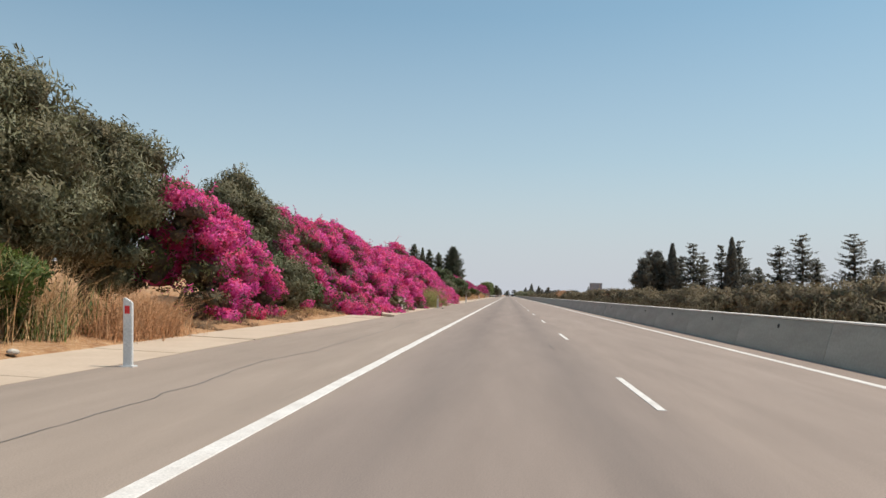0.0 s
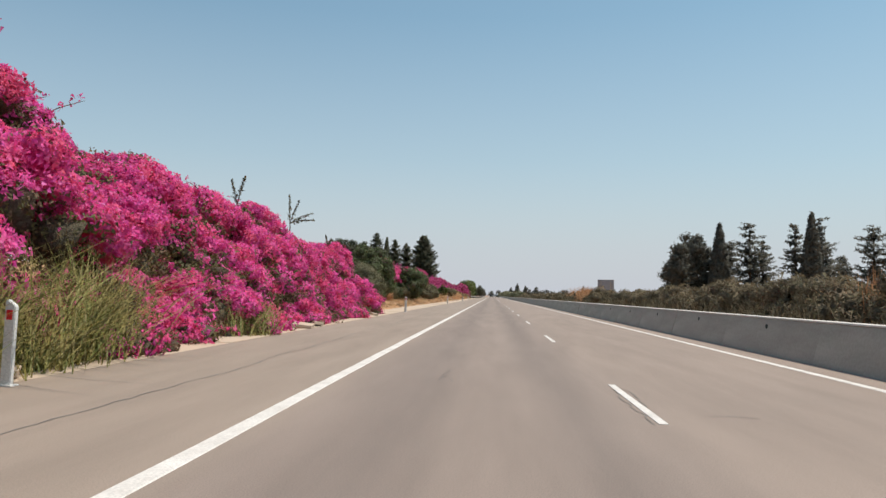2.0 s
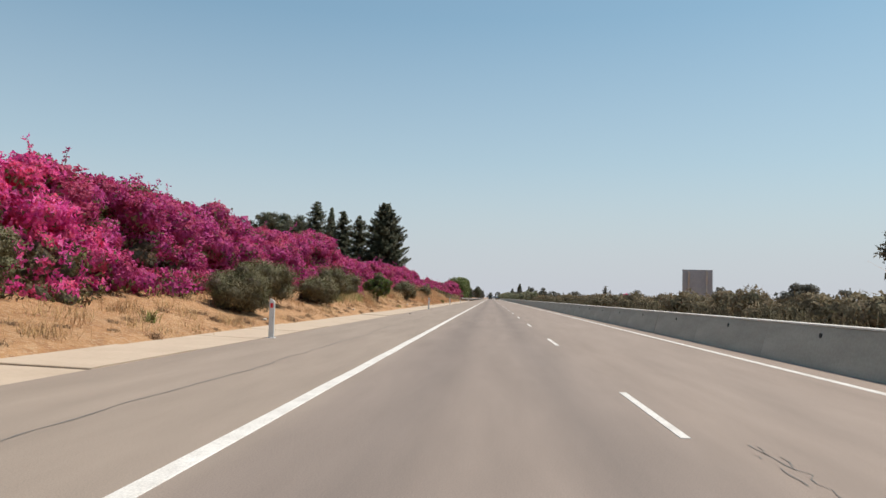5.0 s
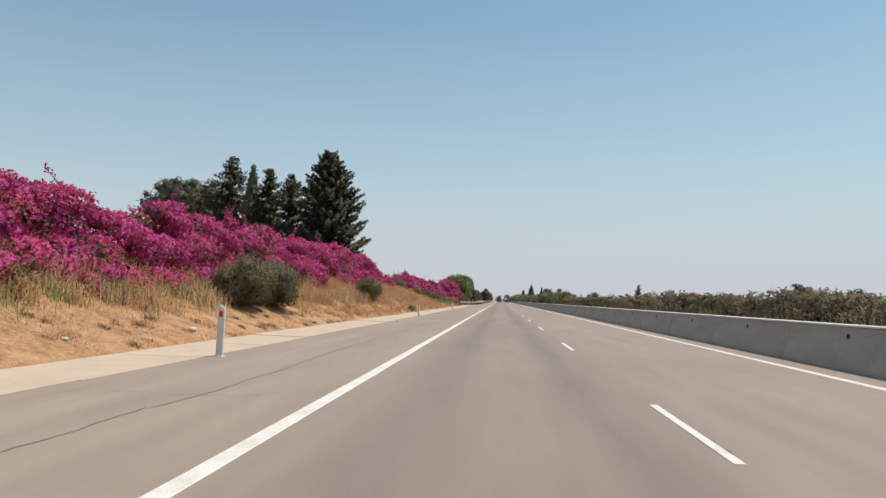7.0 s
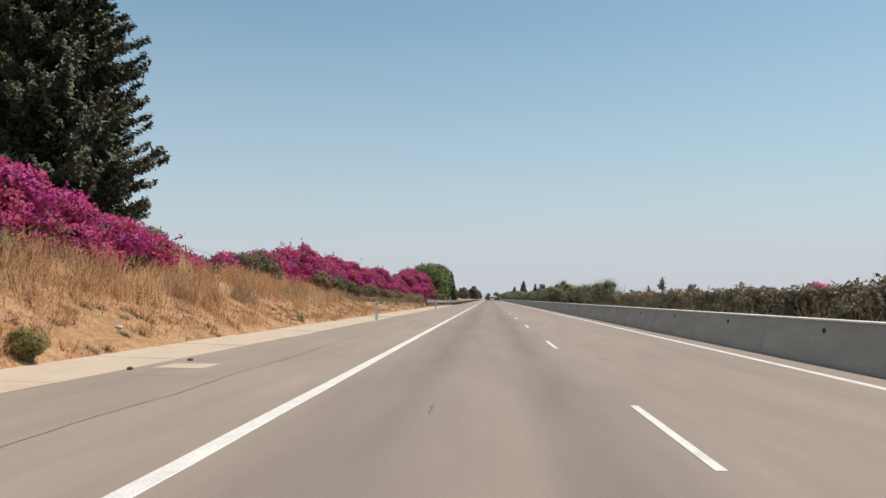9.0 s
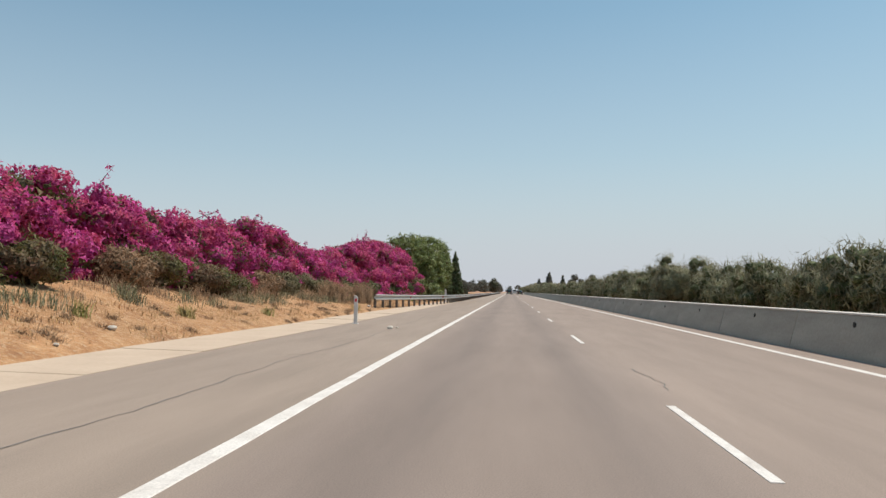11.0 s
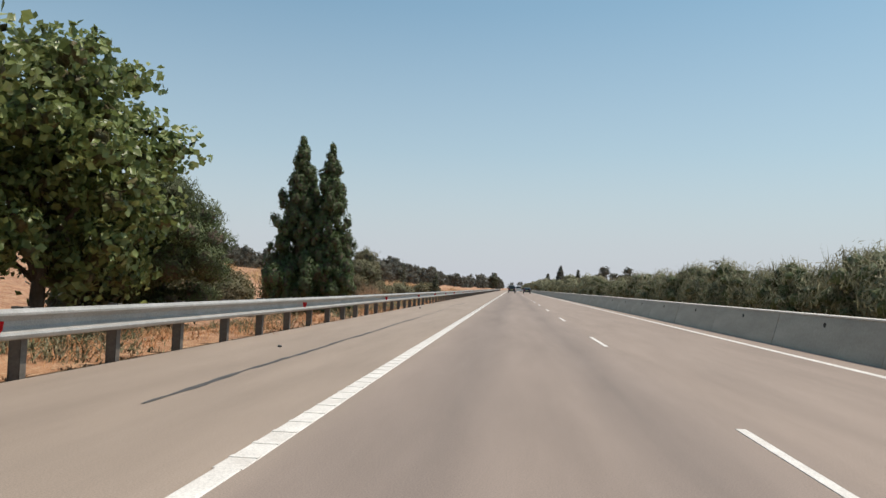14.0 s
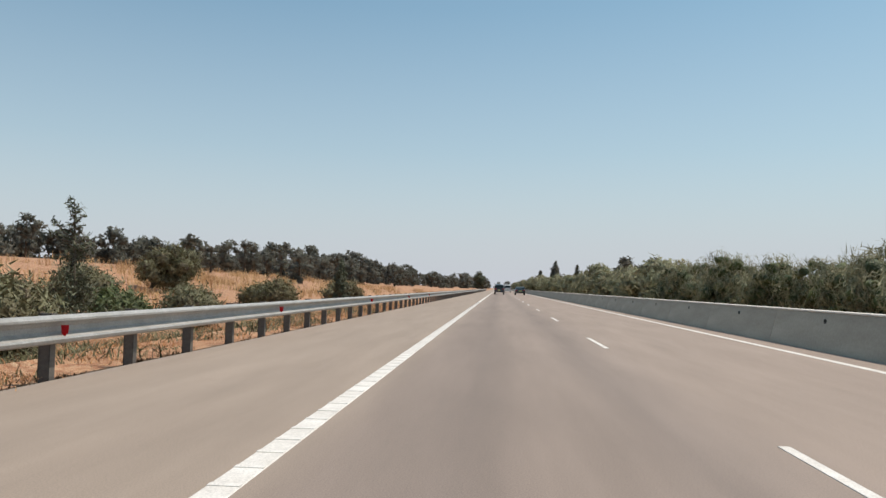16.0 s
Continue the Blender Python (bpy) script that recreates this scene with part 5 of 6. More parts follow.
# tall trees beyond the other carriageway
FAR = "tall dark tree beyond the other carriageway"
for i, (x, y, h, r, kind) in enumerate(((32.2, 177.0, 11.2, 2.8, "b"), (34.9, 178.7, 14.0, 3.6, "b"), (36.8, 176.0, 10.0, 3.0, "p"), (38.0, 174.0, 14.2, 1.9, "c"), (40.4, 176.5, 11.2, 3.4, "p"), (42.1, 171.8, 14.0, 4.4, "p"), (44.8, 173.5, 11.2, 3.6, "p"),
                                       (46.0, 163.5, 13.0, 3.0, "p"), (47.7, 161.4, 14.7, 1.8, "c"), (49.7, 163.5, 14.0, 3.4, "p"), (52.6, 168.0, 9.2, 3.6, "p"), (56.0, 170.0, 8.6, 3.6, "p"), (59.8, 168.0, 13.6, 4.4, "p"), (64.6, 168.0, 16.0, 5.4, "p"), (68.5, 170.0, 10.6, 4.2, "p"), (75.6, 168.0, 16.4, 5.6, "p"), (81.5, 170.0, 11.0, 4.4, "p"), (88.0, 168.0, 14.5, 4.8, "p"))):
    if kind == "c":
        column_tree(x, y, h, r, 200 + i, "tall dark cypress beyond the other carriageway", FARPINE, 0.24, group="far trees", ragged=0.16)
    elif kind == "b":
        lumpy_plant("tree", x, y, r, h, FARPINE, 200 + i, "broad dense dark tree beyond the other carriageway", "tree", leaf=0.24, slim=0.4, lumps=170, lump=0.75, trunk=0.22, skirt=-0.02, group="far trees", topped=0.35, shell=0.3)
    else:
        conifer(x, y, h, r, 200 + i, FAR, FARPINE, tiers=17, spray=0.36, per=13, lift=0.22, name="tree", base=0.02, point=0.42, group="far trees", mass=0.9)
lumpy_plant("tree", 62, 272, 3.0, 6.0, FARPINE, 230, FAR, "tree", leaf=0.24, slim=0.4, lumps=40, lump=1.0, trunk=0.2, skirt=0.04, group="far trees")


lumpy_plant("flowering_shrub", 30.5, 288.0, 1.6, 2.7, BRACT, 235, "pink flowering shrub beyond the other carriageway", "flowering bush", leaf=0.12, slim=0.6, lumps=30, lump=0.5, stretch=1.6, trunk=0.08, skirt=0.02)


def road_sign():
    """A large sign for the other carriageway, seen from behind."""
    sign = thing("road_sign", 25.0, 212.0, 0.02, "large grey road sign seen from behind on two posts", "road sign")
    bm = boxed(-1.76, 1.76, -0.03, 0.03, 1.7, 5.2, bevel=0.02)
    part("panel", bm, SIGN_BACK, sign)
    for z in (2.1, 3.0, 3.9, 4.7):
        part("rail", boxed(-1.70, 1.70, -0.07, -0.03, z - 0.03, z + 0.03, bevel=0.006), SIGN_BACK, sign)
    for x in (-1.05, 1.05):
        part("post", boxed(x - 0.07, x + 0.07, -0.19, -0.07, -0.3, 5.1, bevel=0.01), GALV, sign, "galvanised post")
        bm = bmesh.new()
        box(bm, -0.025, 0.025, -0.025, 0.025, -0.9, 0.9)
        part("brace", bm, GALV, sign, "slanting galvanised brace", at=pose(x, -0.55, 4.1, 28, 0, 0))
    sign.rotation_euler = (0, 0, radians(-6))


road_sign()


# ---- the field, its fence and the far woods ----
def fence(x, ys, height, seed):
    rs = np.random.RandomState(seed)
    f = thing("wire_fence", x, ys[0], float(ground_height(x, ys[0])), "rusty wire fence on thin iron posts at the field's edge", "fence")
    o = np.array(f.location)
    tops = []
    for y in ys:
        g = np.array([x + rs.normal() * 0.05, y, float(ground_height(x, y)) - 0.2]) - o
        t = g + np.array([rs.normal() * 0.04, rs.normal() * 0.04, height + 0.2])
        mesh_part("post", tubes_mesh("post", [([tuple(g), tuple((g + t) / 2), tuple(t)], [0.03, 0.03, 0.028])], 6), RUST, f)
        tops.append((g, t))
    for lv in (0.35, 0.6, 0.95):
        pts = [tuple(g + (t - g) * lv) for g, t in tops]
        mesh_part("wire", tubes_mesh("wire", [(pts, [0.006] * len(pts))], 4), RUST, f)


fence(-14.0, [100.0, 105.5, 111.5, 117.6, 121.4, 126.5, 132.0], 1.75, 1)
fence(-13.0, [244.0, 249.2, 253.0, 256.2, 260.0, 264.5], 1.15, 2)


def woods(name, rows, seed, label, leaf=0.5):
    """A far belt of dark pines, many crowns in one mass."""
    rs = np.random.RandomState(seed)
    cs, rads, trunks = [], [], []
    for x, y, h in rows:
        z = float(ground_height(x, y))
        w = h * rs.uniform(0.30, 0.46)
        pointed = rs.random() < 0.35
        for k in range(12):
            f = rs.uniform(0.02, 1.0)
            taper = (1.05 - f) if pointed else math.sqrt(max(0.08, 1 - (2 * f - 1.1) ** 2))
            a = rs.uniform(0, 6.283)
            rr = w * taper * rs.uniform(0.2, 0.9)
            cs.append((x + math.cos(a) * rr, y + math.sin(a) * rr, z + f * h))
            rads.append(w * rs.uniform(0.28, 0.5) * (0.5 + 0.6 * taper))
        trunks.append(([(x, y, z - 0.3), (x, y, z + h * 0.5), (x, y, z + h * 0.9)], [0.18, 0.13, 0.05]))
    p, d, w = skin_points(rs, np.array(cs), np.array(rads), 0.9 * leaf * leaf, 0.62, -1.0 if rows[0][0] > 0 else 1.0)
    belt = new(name)
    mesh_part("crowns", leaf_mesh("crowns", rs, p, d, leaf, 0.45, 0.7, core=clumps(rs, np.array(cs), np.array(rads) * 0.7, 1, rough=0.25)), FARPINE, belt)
    mesh_part("trunks", tubes_mesh("trunks", trunks, 5), BARK, belt)
    tagged(belt, label, "woods", kind="stuff")


rs = np.random.RandomState(77)
woods("pine_woods", [(-76 - rs.random() * 24 - 0.03 * k, 395 + 1.3 * k, rs.uniform(5.0, 7.6)) for k in range(240)], 401, "belt of dark pines on the rise beyond the field")
woods("pine_woods", [(-40 - rs.random() * 30, 560 + 2.0 * k, rs.uniform(5.0, 9.0)) for k in range(110)], 402, "belt of dark pines on the rise beyond the field")
woods("pine_woods", [(-22 - rs.random() * 26, 470 + 5.5 * k, rs.uniform(2.8, 4.6) + (1.3 if k > 8 else 0)) for k in range(60)], 406, "loose low pines and bushes along the motorway", 0.35)
woods("pine_woods", [(-62 - rs.random() * 20, 150 + 2.2 * k, rs.uniform(4.5, 7.0)) for k in range(84)], 403, "belt of dark trees behind the stubble field")
woods("pine_woods", [(14 + rs.random() * 34, 520 + 7 * k, rs.uniform(3.8, 6.8)) for k in range(85)], 404, "far dark trees beyond the other carriageway", 0.5)
woods("pine_woods", [(-12 - rs.random() * 30 - 0.02 * k, 800 + 9 * k, rs.uniform(6.0, 9.5)) for k in range(60)], 405, "far dark trees along the motorway", 0.8)
woods("pine_woods", [(40 + rs.random() * 120, 300 + 6 * k, rs.uniform(4.0, 6.5)) for k in range(90)], 407, "far low trees beyond the other carriageway", 0.5)
woods("pine_woods", [(-120 + 5.0 * k + rs.normal() * 3, 1500 + rs.random() * 160, rs.uniform(7.0, 11.0)) for k in range(60)], 408, "distant trees where the road vanishes", 1.0)
woods("pine_woods", [(-76 - rs.random() * 24 - 0.09 * k, 395 + 3.4 * k, rs.uniform(4.8, 6.6)) for k in range(90)], 409, "belt of dark pines on the rise beyond the field")
woods("pine_woods", [(-22 - rs.random() * 26, 500 + 9.0 * k, rs.uniform(3.6, 5.6)) for k in range(30)], 410, "loose low pines and bushes along the motorway", 0.35)
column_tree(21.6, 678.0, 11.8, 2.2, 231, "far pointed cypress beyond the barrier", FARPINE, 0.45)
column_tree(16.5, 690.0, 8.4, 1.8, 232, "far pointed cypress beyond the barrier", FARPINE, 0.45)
conifer(27.0, 650.0, 9.5, 3.2, 233, "far dark conifer beyond the barrier", tiers=22, spray=0.5, per=14)
lumpy_plant("tree", -14.5, 900.0, 4.2, 11.5, NEEDLE, 234, "far dark round tree by the motorway", "tree", leaf=0.5, slim=0.4, lumps=40, lump=1.6, trunk=0.3, skirt=0.05)

# ---- grass ----
rs = np.random.RandomState(21)


def scatter(n, x0, x1, y0, y1, h0=0.6, h1=1.2):
    return [(rs.uniform(x0, x1), rs.uniform(y0, y1), rs.uniform(h0, h1)) for _ in range(n)]


tufts("reeds", scatter(34, -9.6, -7.9, 7.0, 13.2, 0.5, 1.1), 1.55, STRAW, 81, "tall dry reed grass under the olive trees", 90, 0.4, 0.5, 0.008)
tufts("reeds", scatter(20, -9.4, -7.9, 6.0, 14.0), 1.1, GREEN, 82, "green grass among dry reeds", 60, 0.35, 0.35, 0.012)
tufts("dry_grass", scatter(20, -8.0, -7.4, 13.0, 15.6, 0.5, 1.1), 1.0, REDSTRAW, 83, "russet dry grass tussocks by the concrete strip", 220, 0.4, 0.75, 0.006)
tufts("dry_grass", scatter(22, -9.0, -7.6, 17.0, 31.0, 0.4, 0.9), 0.35, STRAW, 84, "short dry grass on bare earth", 60, 0.35, 0.5, 0.008)
tufts("dry_grass", [(-8.0, 25.4, 1.0), (-8.3, 27.3, 0.8), (-7.9, 29.3, 0.8)], 0.42, STRAW, 87, "round dry tufts on the bare sandy strip", 240, 0.22, 0.7, 0.007)
tufts("green_reeds", scatter(34, -6.6, -5.9, 55.0, 60.2, 0.4, 1.15), 1.7, REED, 85, "bright green reed grass spilling out of the hedge", 110, 0.4, 0.85, 0.012)
tufts("green_reeds", scatter(16, -6.2, -5.75, 65.4, 67.6, 0.5, 1.0), 1.0, REED, 86, "bright green reed grass spilling out of the hedge", 90, 0.3, 0.5, 0.010)
tufts("dry_grass", scatter(210, -10.5, -7.2, 98.0, 180.0, 0.35, 1.0), 0.42, STRAW, 88, "short dry grass on the roadside strip", 50, 0.35, 0.55, 0.008)
tufts("dry_grass", scatter(240, -11.6, -8.6, 165.0, 262.0, 0.5, 1.2), 0.85, STRAW, 89, "dry straw-coloured grass on the bank", 64, 0.4, 0.5, 0.008)
tufts("dry_grass", scatter(170, -11.9, -8.9, 180.0, 264.0, 0.5, 1.1), 0.8, REDSTRAW, 90, "russet dry grass tussocks on the bank", 130, 0.40, 0.7, 0.008)
tufts("dry_grass", scatter(60, -11.2, -8.6, 180.0, 262.0, 0.5, 1.1), 0.8, DRYTWIG, 98, "brown withered grass tussocks on the bank", 90, 0.34, 0.35, 0.008)
tufts("dry_grass", scatter(520, -9.6, -7.1, 178.0, 330.0, 0.3, 0.9), 0.20, STRAW, 91, "short dry grass on the bank", 34, 0.35, 0.6, 0.008)
tufts("dry_grass", scatter(420, -9.5, -5.8, 344.0, 440.0, 0.3, 1.2), 0.26, REDSTRAW, 92, "russet dry grass behind the guard rail", 60, 0.5, 1.4, 0.009)
tufts("green_weeds", scatter(330, -9.5, -6.1, 346.0, 440.0, 0.3, 1.2), 0.30, GREYGREEN, 93, "green weeds behind the guard rail", 50, 0.45, 1.3, 0.014)
tufts("dry_grass", scatter(300, -40, -12, 385.0, 520.0, 0.6, 1.2), 0.9, STRAW, 94, "pale dry grass at the field's edge", 40, 0.8, 0.4, 0.02)


tufts("dry_grass", scatter(300, -9.2, -7.2, 200.0, 270.0, 0.3, 1.0), 0.36, REDSTRAW, 110, "low russet grass on the lower bank", 46, 0.3, 0.6, 0.009)
tufts("weeds", scatter(420, -8.9, -7.05, 100.0, 335.0, 0.4, 1.3), 0.15, DRYTWIG, 95, "small dry brown weeds dotting the bare earth", 80, 0.13, 1.3, 0.006)
tufts("weeds", scatter(50, -8.2, -7.05, 17.0, 34.0, 0.5, 1.3), 0.17, DRYTWIG, 96, "small dry brown weeds dotting the bare earth", 80, 0.15, 1.3, 0.006)


tufts("leaf_litter", scatter(260, -5.75, -5.46, 326.0, 440.0, 0.4, 1.2), 0.09, DRYTWIG, 115, "dark leaf litter along the asphalt's edge", 30, 0.16, 1.6, 0.014)
# low scrub and withered grass along the hedge's foot
for i in range(17):
    rk = random.Random(700 + i)
    lumpy_plant("shrub", -11.2 + 0.035 * i + rk.uniform(-0.3, 0.3), 268.0 + 3.0 * i + rk.uniform(-0.8, 0.8), rk.uniform(0.6, 0.95), rk.uniform(0.6, 1.1), rk.choice((GREYGREEN, VINE, DRYTWIG)), 700 + i, "low olive-grey scrub at the foot of the hedge", "shrub", leaf=0.07, slim=0.34, lumps=44, lump=0.34, stretch=1.5, skirt=0.0, inner=SHADE_TWIGS, shell=0.2)
tufts("dry_grass", scatter(60, -10.6, -9.6, 266.0, 318.0, 0.4, 1.1), 0.6, DRYTWIG, 111, "withered brown grass along the hedge's foot", 70, 0.34, 0.4, 0.008)
tufts("dry_grass", scatter(70, -10.0, -8.9, 264.0, 318.0, 0.5, 1.1), 0.45, GREYGREEN, 112, "olive-green grass along the hedge's foot", 60, 0.34, 0.5, 0.010)
tufts("dry_grass", scatter(110, -10.6, -9.0, 160.0, 205.0, 0.5, 1.1), 0.6, REED, 113, "olive-green grass along the hedge's foot", 60, 0.36, 0.45, 0.010)
tufts("green_weeds", scatter(16, -8.6, -7.2, 100.0, 330.0, 0.6, 1.4), 0.3, REED, 114, "small green weeds on the bare earth", 60, 0.16, 0.7, 0.012)

tufts("dry_twigs", [(-9.0 + rs.normal() * 0.3, 384.6 + rs.normal() * 1.6, rs.uniform(0.6, 1.1)) for k in range(22)], 1.7, DRYTWIG, 116, "dead grey-brown stalks behind the guard rail", 34, 0.2, 0.4, 0.010, category="dry bush")
# dry twiggy bushes before the rail's end
tufts("dry_twigs", [(-9.0 + rs.normal() * 0.25, 304.8 + rs.normal() * 0.5, rs.uniform(0.6, 1.1)) for k in range(14)], 1.35, DRYTWIG, 99, "dry twiggy bush of grey-brown stems", 60, 0.2, 0.5, 0.012, category="dry bush")
tufts("dry_twigs", [(-8.5 + rs.normal() * 0.25, 308.6 + rs.normal() * 0.5, rs.uniform(0.6, 1.1)) for k in range(14)], 1.3, DRYTWIG, 100, "dry twiggy bush of grey-brown stems", 60, 0.2, 0.5, 0.012, category="dry bush")


def white_bush():
    """A low bush with clusters of white blossom at the hedge's foot."""
    bush = lumpy_plant("flowering_shrub", -6.0, 39.6, 0.42, 0.95, VINE, 260, "low bush with clusters of white blossom", "flowering bush", leaf=0.045, slim=0.4, lumps=26, lump=0.22, stretch=2.0, trunk=0.03, skirt=0.0)
    r5 = np.random.RandomState(261)
    heads = r5.normal(size=(22, 3)) * np.array([0.14, 0.8, 0.24]) + np.array([0.28, 0, 0.55])
    p = np.repeat(heads, 14, axis=0)
    d = unit(r5.normal(size=p.shape))
    mesh_part("blossom", leaf_mesh("blossom", r5, p + d * 0.05, d, 0.026, 0.8, 0.5), PETAL, bush, "white blossom clusters")


white_bush()


def utility_pole(x, y, height):
    pole = thing("utility_pole", x, y, float(ground_height(x, y)), "weathered wooden utility pole with a crossarm", "utility pole")
    mesh_part("shaft", tubes_mesh("shaft", [([(0, 0, -0.5), (0, 0, height * 0.5), (0.03, 0, height)], [0.14, 0.12, 0.09])], 8), WOOD, pole)
    part("crossarm", boxed(-0.9, 0.9, -0.06, 0.06, height - 0.55, height - 0.42, bevel=0.01), WOOD, pole)
    for dx in (-0.8, -0.25, 0.8):
        mesh_part("insulator", tubes_mesh("insulator", [([(dx, 0, height - 0.43), (dx, 0, height - 0.34), (dx, 0, height - 0.22)], [0.03, 0.05, 0.03])], 8), PRINT, pole)


utility_pole(-65.0, 442.5, 7.2)


def tall_shoots(x, y, z, arms, seed):
    """Long leafy shoots that stand out of the hedge's top."""
    r2 = np.random.RandomState(seed)
    stalk = thing("tall_shoots", x, y, z, "spiky leafy shoots standing above the hedge", "branch")
    limbs = [([(0, 0, -0.5), (0.02, 0, -0.2), tuple(np.array(arms[0][:3]) * 0.02)], [0.035, 0.03, 0.025])]
    for dx, dy, dz, bow in arms:
        tip = np.array([dx, dy, dz])
        limbs.append(([(0, 0, 0), tuple(tip * 0.5 + np.array([0, 0, bow])), tuple(tip)], [0.024, 0.018, 0.006]))
    mesh_part("stalks", tubes_mesh("stalks", limbs, 5), STEM, stalk)
    pts = []
    for foot, mid, tip in (l[0] for l in limbs[1:]):
        t = r2.random((70, 1)) * 0.85 + 0.15
        line = (1 - t) ** 2 * np.array(foot) + 2 * t * (1 - t) * np.array(mid) + t * t * np.array(tip)
        pts.append(line + r2.normal(size=(70, 3)) * 0.055 * (1.15 - t))
    pts = np.concatenate(pts)
    mesh_part("leaflets", leaf_mesh("leaflets", r2, pts, r2.normal(size=pts.shape), 0.062, 0.45), OLIVE, stalk)["kind"] = "stuff"


tall_shoots(-10.2, 84.9, 4.55, ((-0.10, 0.1, 1.45, 0.0), (0.42, 0.1, 1.2, 0.05), (1.15, 0.2, 0.55, 0.12), (1.2, 0.2, 0.2, 0.10)), 4)
tall_shoots(-9.9, 76.3, 4.45, ((-0.25, 0, 1.0, 0.0), (0.25, 0.1, 1.15, 0.1)), 5)
tall_shoots(-10.0, 92.6, 3.9, ((-0.10, 0, 0.7, 0.0), (0.25, 0.1, 0.45, 0.05)), 6)


# ---- stones and litter ----
def stone(x, y, z, r, seed, name="stone", material=None, label="pale broken stone lying on the shoulder"):
    bm = bmesh.new()
    bmesh.ops.create_icosphere(bm, subdivisions=2, radius=r)
    for v in bm.verts:
        v.co *= 1 + 0.35 * noise.noise(v.co * 6 / max(r, 0.05) * 0.1 + Vector((seed, 0, 0)))
        v.co.z *= 0.6
    tagged(part(name, bm, material or STONE, at=pose(x, y, z + r * 0.4, 0, 0, seed * 47)), label, "stone")


for k, (x, y, r) in enumerate(((-5.1, 230.9, 0.05), (-5.35, 229.2, 0.05), (-4.6, 53.0, 0.06), (-5.3, 33.4, 0.09), (-4.9, 166.0, 0.05), (-5.0, 205.5, 0.04), (-4.2, 352.0, 0.04), (-4.8, 376.0, 0.05))):
    stone(x, y, 0, r, 60 + k, "tyre_scrap", CRACK, "scrap of black tyre rubber on the shoulder")
stone(-3.47, 288.4, 0, 0.10, 1)
stone(-3.3, 288.6, 0, 0.05, 2)
for k in range(26):
    r3 = random.Random(k)
    x, y = r3.uniform(-7.9, -7.1), r3.uniform(6, 330)
    stone(x, y, float(ground_height(x, y)), r3.uniform(0.04, 0.11), k + 5, label="pale stone on the dry strip")
def broken_slab(x, y, w, d, turn, tilt):
    bm = boxed(-w / 2, w / 2, -d / 2, d / 2, -0.05, 0.05, bevel=0.012)
    for v in bm.verts:
        v.co.x += 0.10 * w * math.sin(v.co.y * 9 + x)
        v.co.y += 0.08 * d * math.sin(v.co.x * 7 + y)
    tagged(part("broken_slab", bm, CONCRETE, at=pose(x, y, 0.10, tilt, 6, turn)), "broken slab of pale concrete at the hedge's foot", "concrete slab")


broken_slab(-5.62, 70.6, 0.6, 0.5, 12, 7)
broken_slab(-5.55, 72.0, 0.35, 0.3, 50, -5)
broken_slab(-5.4, 33.2, 0.6, 0.4, 30, 9)
for x, y in ((-5.6, 84.0), (-5.75, 41.5), (-5.7, 56.8)):
    broken_slab(x, y, 0.34, 0.26, y * 7 % 60, 9)


# ---- vehicles far ahead ----
BODY_DARK = paint("dark_green_paint", (0.018, 0.024, 0.022), 0.22, 0.3, 0.8)
BODY_GREY = paint("dark_grey_paint", (0.035, 0.038, 0.042), 0.25, 0.3, 0.8)
BODY_WHITE = paint("white_paint", (0.70, 0.70, 0.69), 0.3, 0.0, 0.6)
GLASS = paint("tinted_glass", (0.03, 0.04, 0.045), 0.06)
TYRE = surface("tyre_rubber", (0.015, 0.015, 0.015), (0.03, 0.03, 0.03), 8, 60, 0.9)
RIM = paint("alloy", (0.45, 0.45, 0.46), 0.35, 0.9)
LAMP = paint("tail_lamp", (0.32, 0.012, 0.015), 0.2)
PLATE = paint("plate", (0.6, 0.55, 0.2), 0.5)


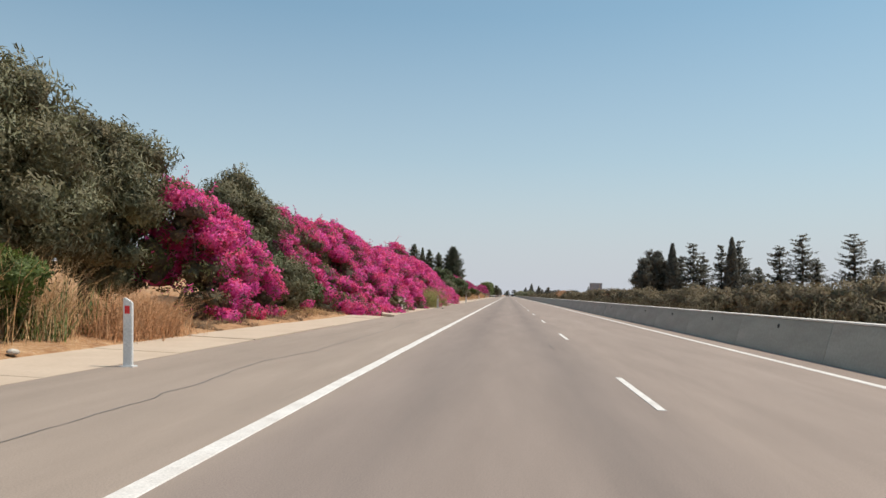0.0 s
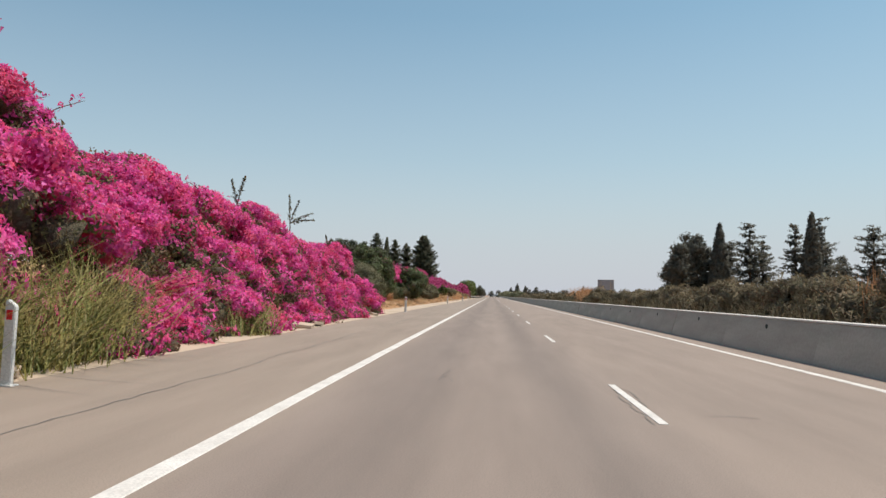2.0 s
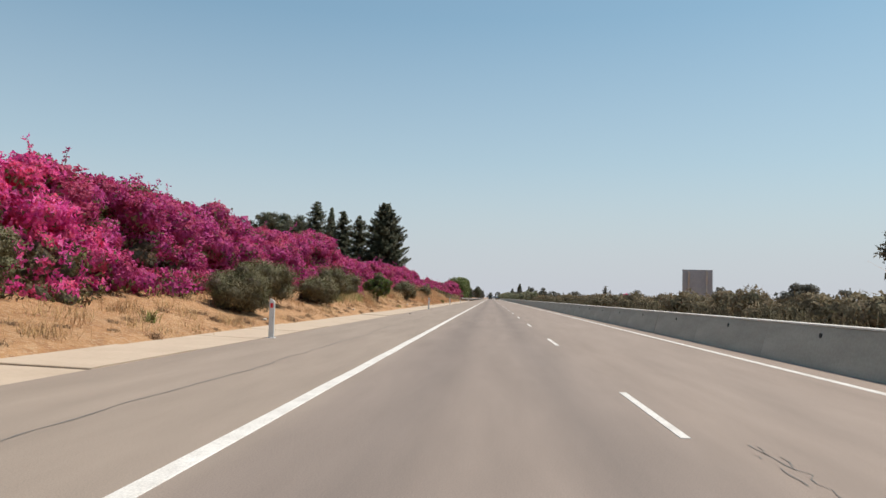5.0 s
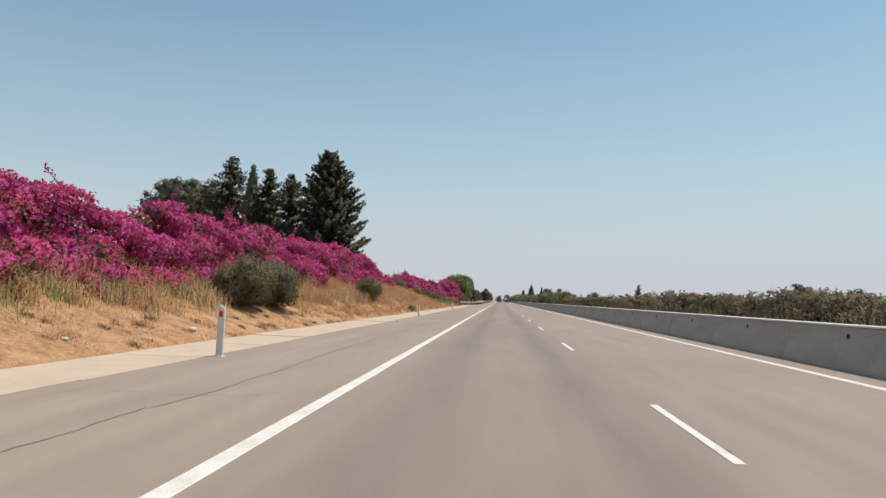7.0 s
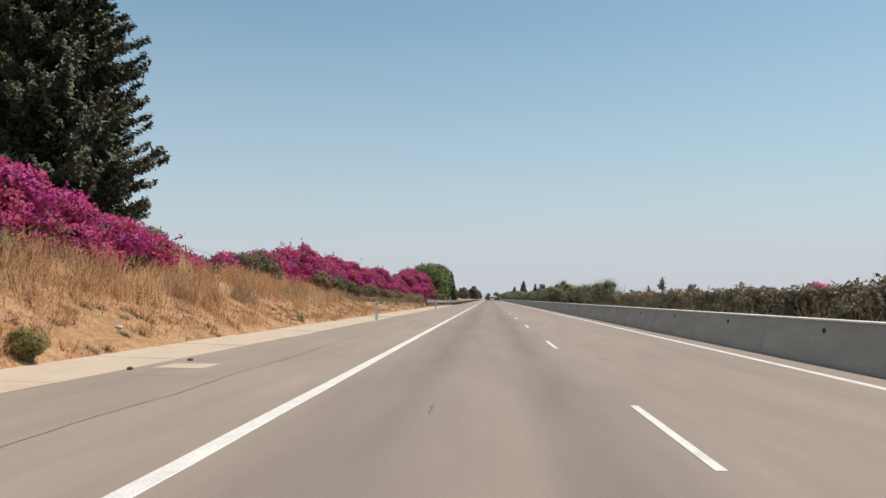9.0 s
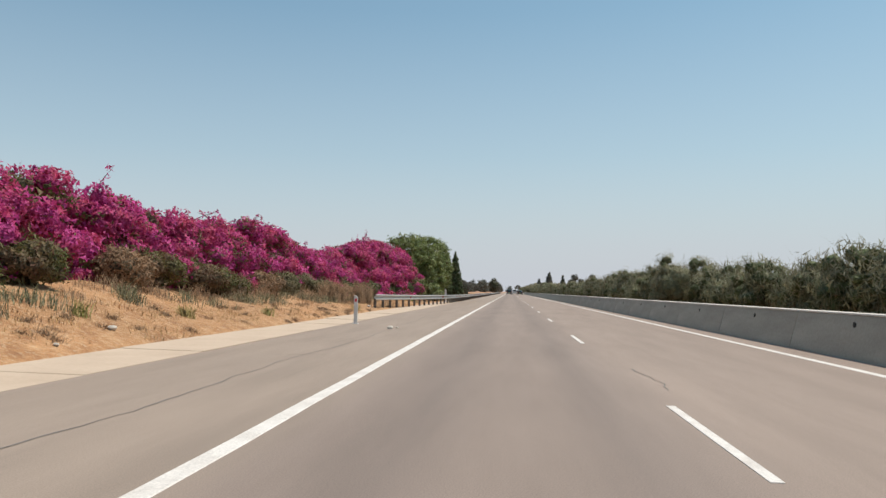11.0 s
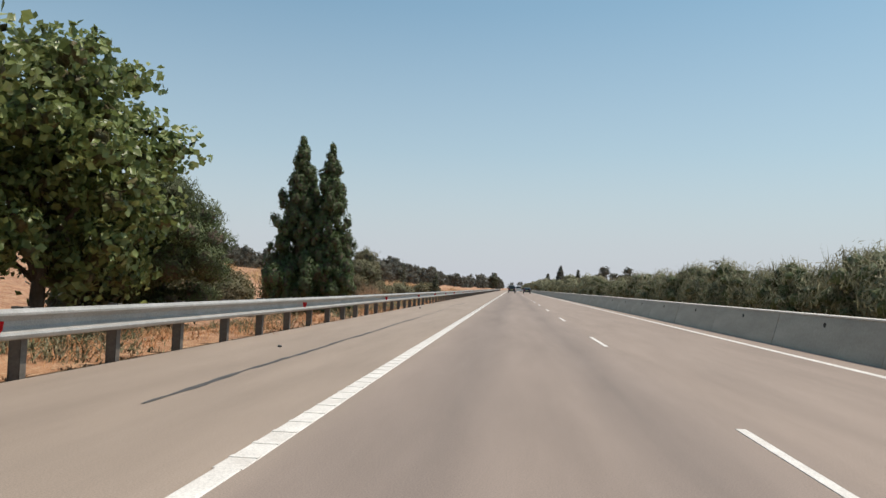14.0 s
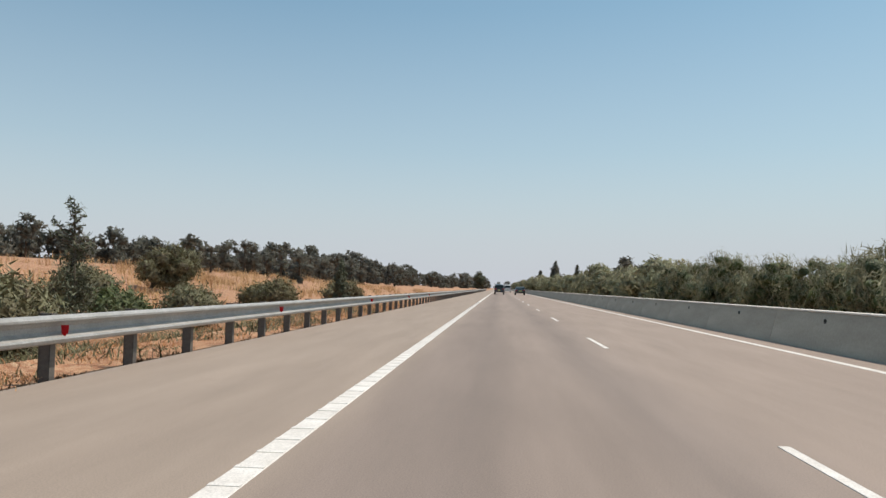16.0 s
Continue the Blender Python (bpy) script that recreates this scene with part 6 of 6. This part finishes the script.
def vehicle(name, x, y, side, width, wheels, wheel_r, glass, roof, paint_of, label, lamp_z, bumper_z):
    """A car seen from behind: a body lofted from its side outline, narrowed to the roof, with wheels, lamps, glass and plate."""
    car = thing(name, x, y, 0.0, label, "car")
    bm = bmesh.new()
    n = len(side)
    rows = []
    for f in (-1, -0.93, 0, 0.93, 1):
        row = []
        for py, pz in side:
            inset = 0.14 * max(0.0, pz - lamp_z) / max(0.1, roof - lamp_z) + (0.05 if abs(f) == 1 else 0)
            pull = 0.96 if abs(f) == 1 else 1.0
            row.append(bm.verts.new((f * (width / 2 - inset * (1 if f else 0)), py * pull, pz)))
        rows.append(row)
    for a, b in zip(rows, rows[1:]):
        for i in range(n):
            bm.faces.new((a[i], a[(i + 1) % n], b[(i + 1) % n], b[i]))
    bm.faces.new(rows[0])
    bm.faces.new(rows[-1][::-1])
    bmesh.ops.recalc_face_normals(bm, faces=bm.faces)
    bmesh.ops.bevel(bm, geom=[e for e in bm.edges if e.is_manifold and e.calc_face_angle(0) > 0.5], offset=0.035, segments=2, affect="EDGES")
    part("body", bm, paint_of, car, smooth=False)
    (y0, z0), (y1, z1) = glass
    bm = bmesh.new()
    w0, w1 = width / 2 - 0.14, width / 2 - 0.26
    out = 0.012
    vs = [bm.verts.new(c) for c in ((-w0, y0 - out, z0 + out), (w0, y0 - out, z0 + out), (w1, y1 - out, z1 + out), (-w1, y1 - out, z1 + out))]
    bm.faces.new(vs)
    bmesh.ops.solidify(bm, geom=bm.faces[:], thickness=0.01)
    part("rear_window", bm, GLASS, car, "tinted rear window")
    rear = min(p[0] for p in side)
    for s in (-1, 1):
        part("tail_lamp", boxed(s * (width / 2 - 0.24) - 0.15, s * (width / 2 - 0.24) + 0.15, rear - 0.02, rear + 0.10, lamp_z - 0.09, lamp_z + 0.07, bevel=0.02), LAMP, car, "red tail lamp")
        part("side_window", boxed(s * (width / 2 - 0.075) - 0.012, s * (width / 2 - 0.075) + 0.012, y1 + 0.15, y1 + 1.7, z0 + 0.08, z1 - 0.1, bevel=0.008), GLASS, car, "tinted side window")
        part("mirror", boxed(s * (width / 2 + 0.06) - 0.09, s * (width / 2 + 0.06) + 0.09, y1 + 1.75, y1 + 1.87, z0 + 0.02, z0 + 0.16, bevel=0.03), paint_of, car)
        for wy in wheels:
            wb = bmesh.new()
            made = bmesh.ops.create_cone(wb, segments=24, radius1=wheel_r, radius2=wheel_r, depth=0.22, cap_ends=True)["verts"]
            bmesh.ops.rotate(wb, matrix=Matrix.Rotation(radians(90), 3, "Y"), verts=made)
            bmesh.ops.bevel(wb, geom=[e for e in wb.edges if abs(e.calc_length() - 2 * wheel_r * math.sin(math.pi / 24)) < 0.01], offset=0.03, segments=2, affect="EDGES")
            wheel = part("tyre", wb, TYRE, car, at=pose(s * (width / 2 - 0.13), wy, wheel_r))
            rb = bmesh.new()
            made = bmesh.ops.create_cone(rb, segments=18, radius1=wheel_r * 0.62, radius2=wheel_r * 0.55, depth=0.05, cap_ends=True)["verts"]
            bmesh.ops.rotate(rb, matrix=Matrix.Rotation(radians(90), 3, "Y"), verts=made)
            part("rim", rb, RIM, wheel, at=pose(s * 0.10, 0, 0))
    part("plate", boxed(-0.26, 0.26, rear - 0.03, rear + 0.02, bumper_z + 0.12, bumper_z + 0.23), PLATE, car, "plain number plate")
    part("bumper", boxed(-width / 2 + 0.06, width / 2 - 0.06, rear - 0.05, rear + 0.15, bumper_z - 0.16, bumper_z + 0.06, bevel=0.04), paint_of, car)
    return car


SEDAN = [(-2.3, 0.30), (-2.36, 0.55), (-2.32, 0.98), (-1.75, 1.05), (-0.95, 1.40), (-0.2, 1.45), (0.5, 1.40), (1.25, 0.98), (2.1, 0.86), (2.35, 0.6), (2.3, 0.28)]
PICKUP = [(-2.4, 0.42), (-2.48, 0.60), (-2.45, 1.10), (-2.0, 1.16), (-1.9, 1.72), (-1.2, 1.80), (0.3, 1.78), (1.0, 1.15), (2.2, 1.05), (2.4, 0.75), (2.35, 0.42)]
VAN = [(-2.5, 0.35), (-2.55, 0.60), (-2.52, 1.20), (-2.40, 1.95), (-1.9, 2.08), (1.2, 2.05), (1.9, 1.25), (2.4, 1.1), (2.55, 0.7), (2.5, 0.35)]
vehicle("sedan", 3.35, 520.5, SEDAN, 1.84, (-1.35, 1.45), 0.32, ((-1.72, 1.06), (-1.0, 1.39)), 1.45, BODY_DARK, "dark green saloon car in the fast lane far ahead", 0.88, 0.52)
vehicle("off_road_car", -0.30, 521.0, PICKUP, 1.80, (-1.45, 1.45), 0.38, ((-2.0, 1.18), (-1.92, 1.70)), 1.80, BODY_GREY, "dark grey boxy car in the slow lane far ahead", 1.0, 0.62)
vehicle("white_van", -0.15 + 2.1, 590.0, VAN, 1.9, (-1.6, 1.6), 0.34, ((-2.53, 1.25), (-2.42, 1.85)), 2.08, BODY_WHITE, "white van far ahead on the motorway", 1.05, 0.58)
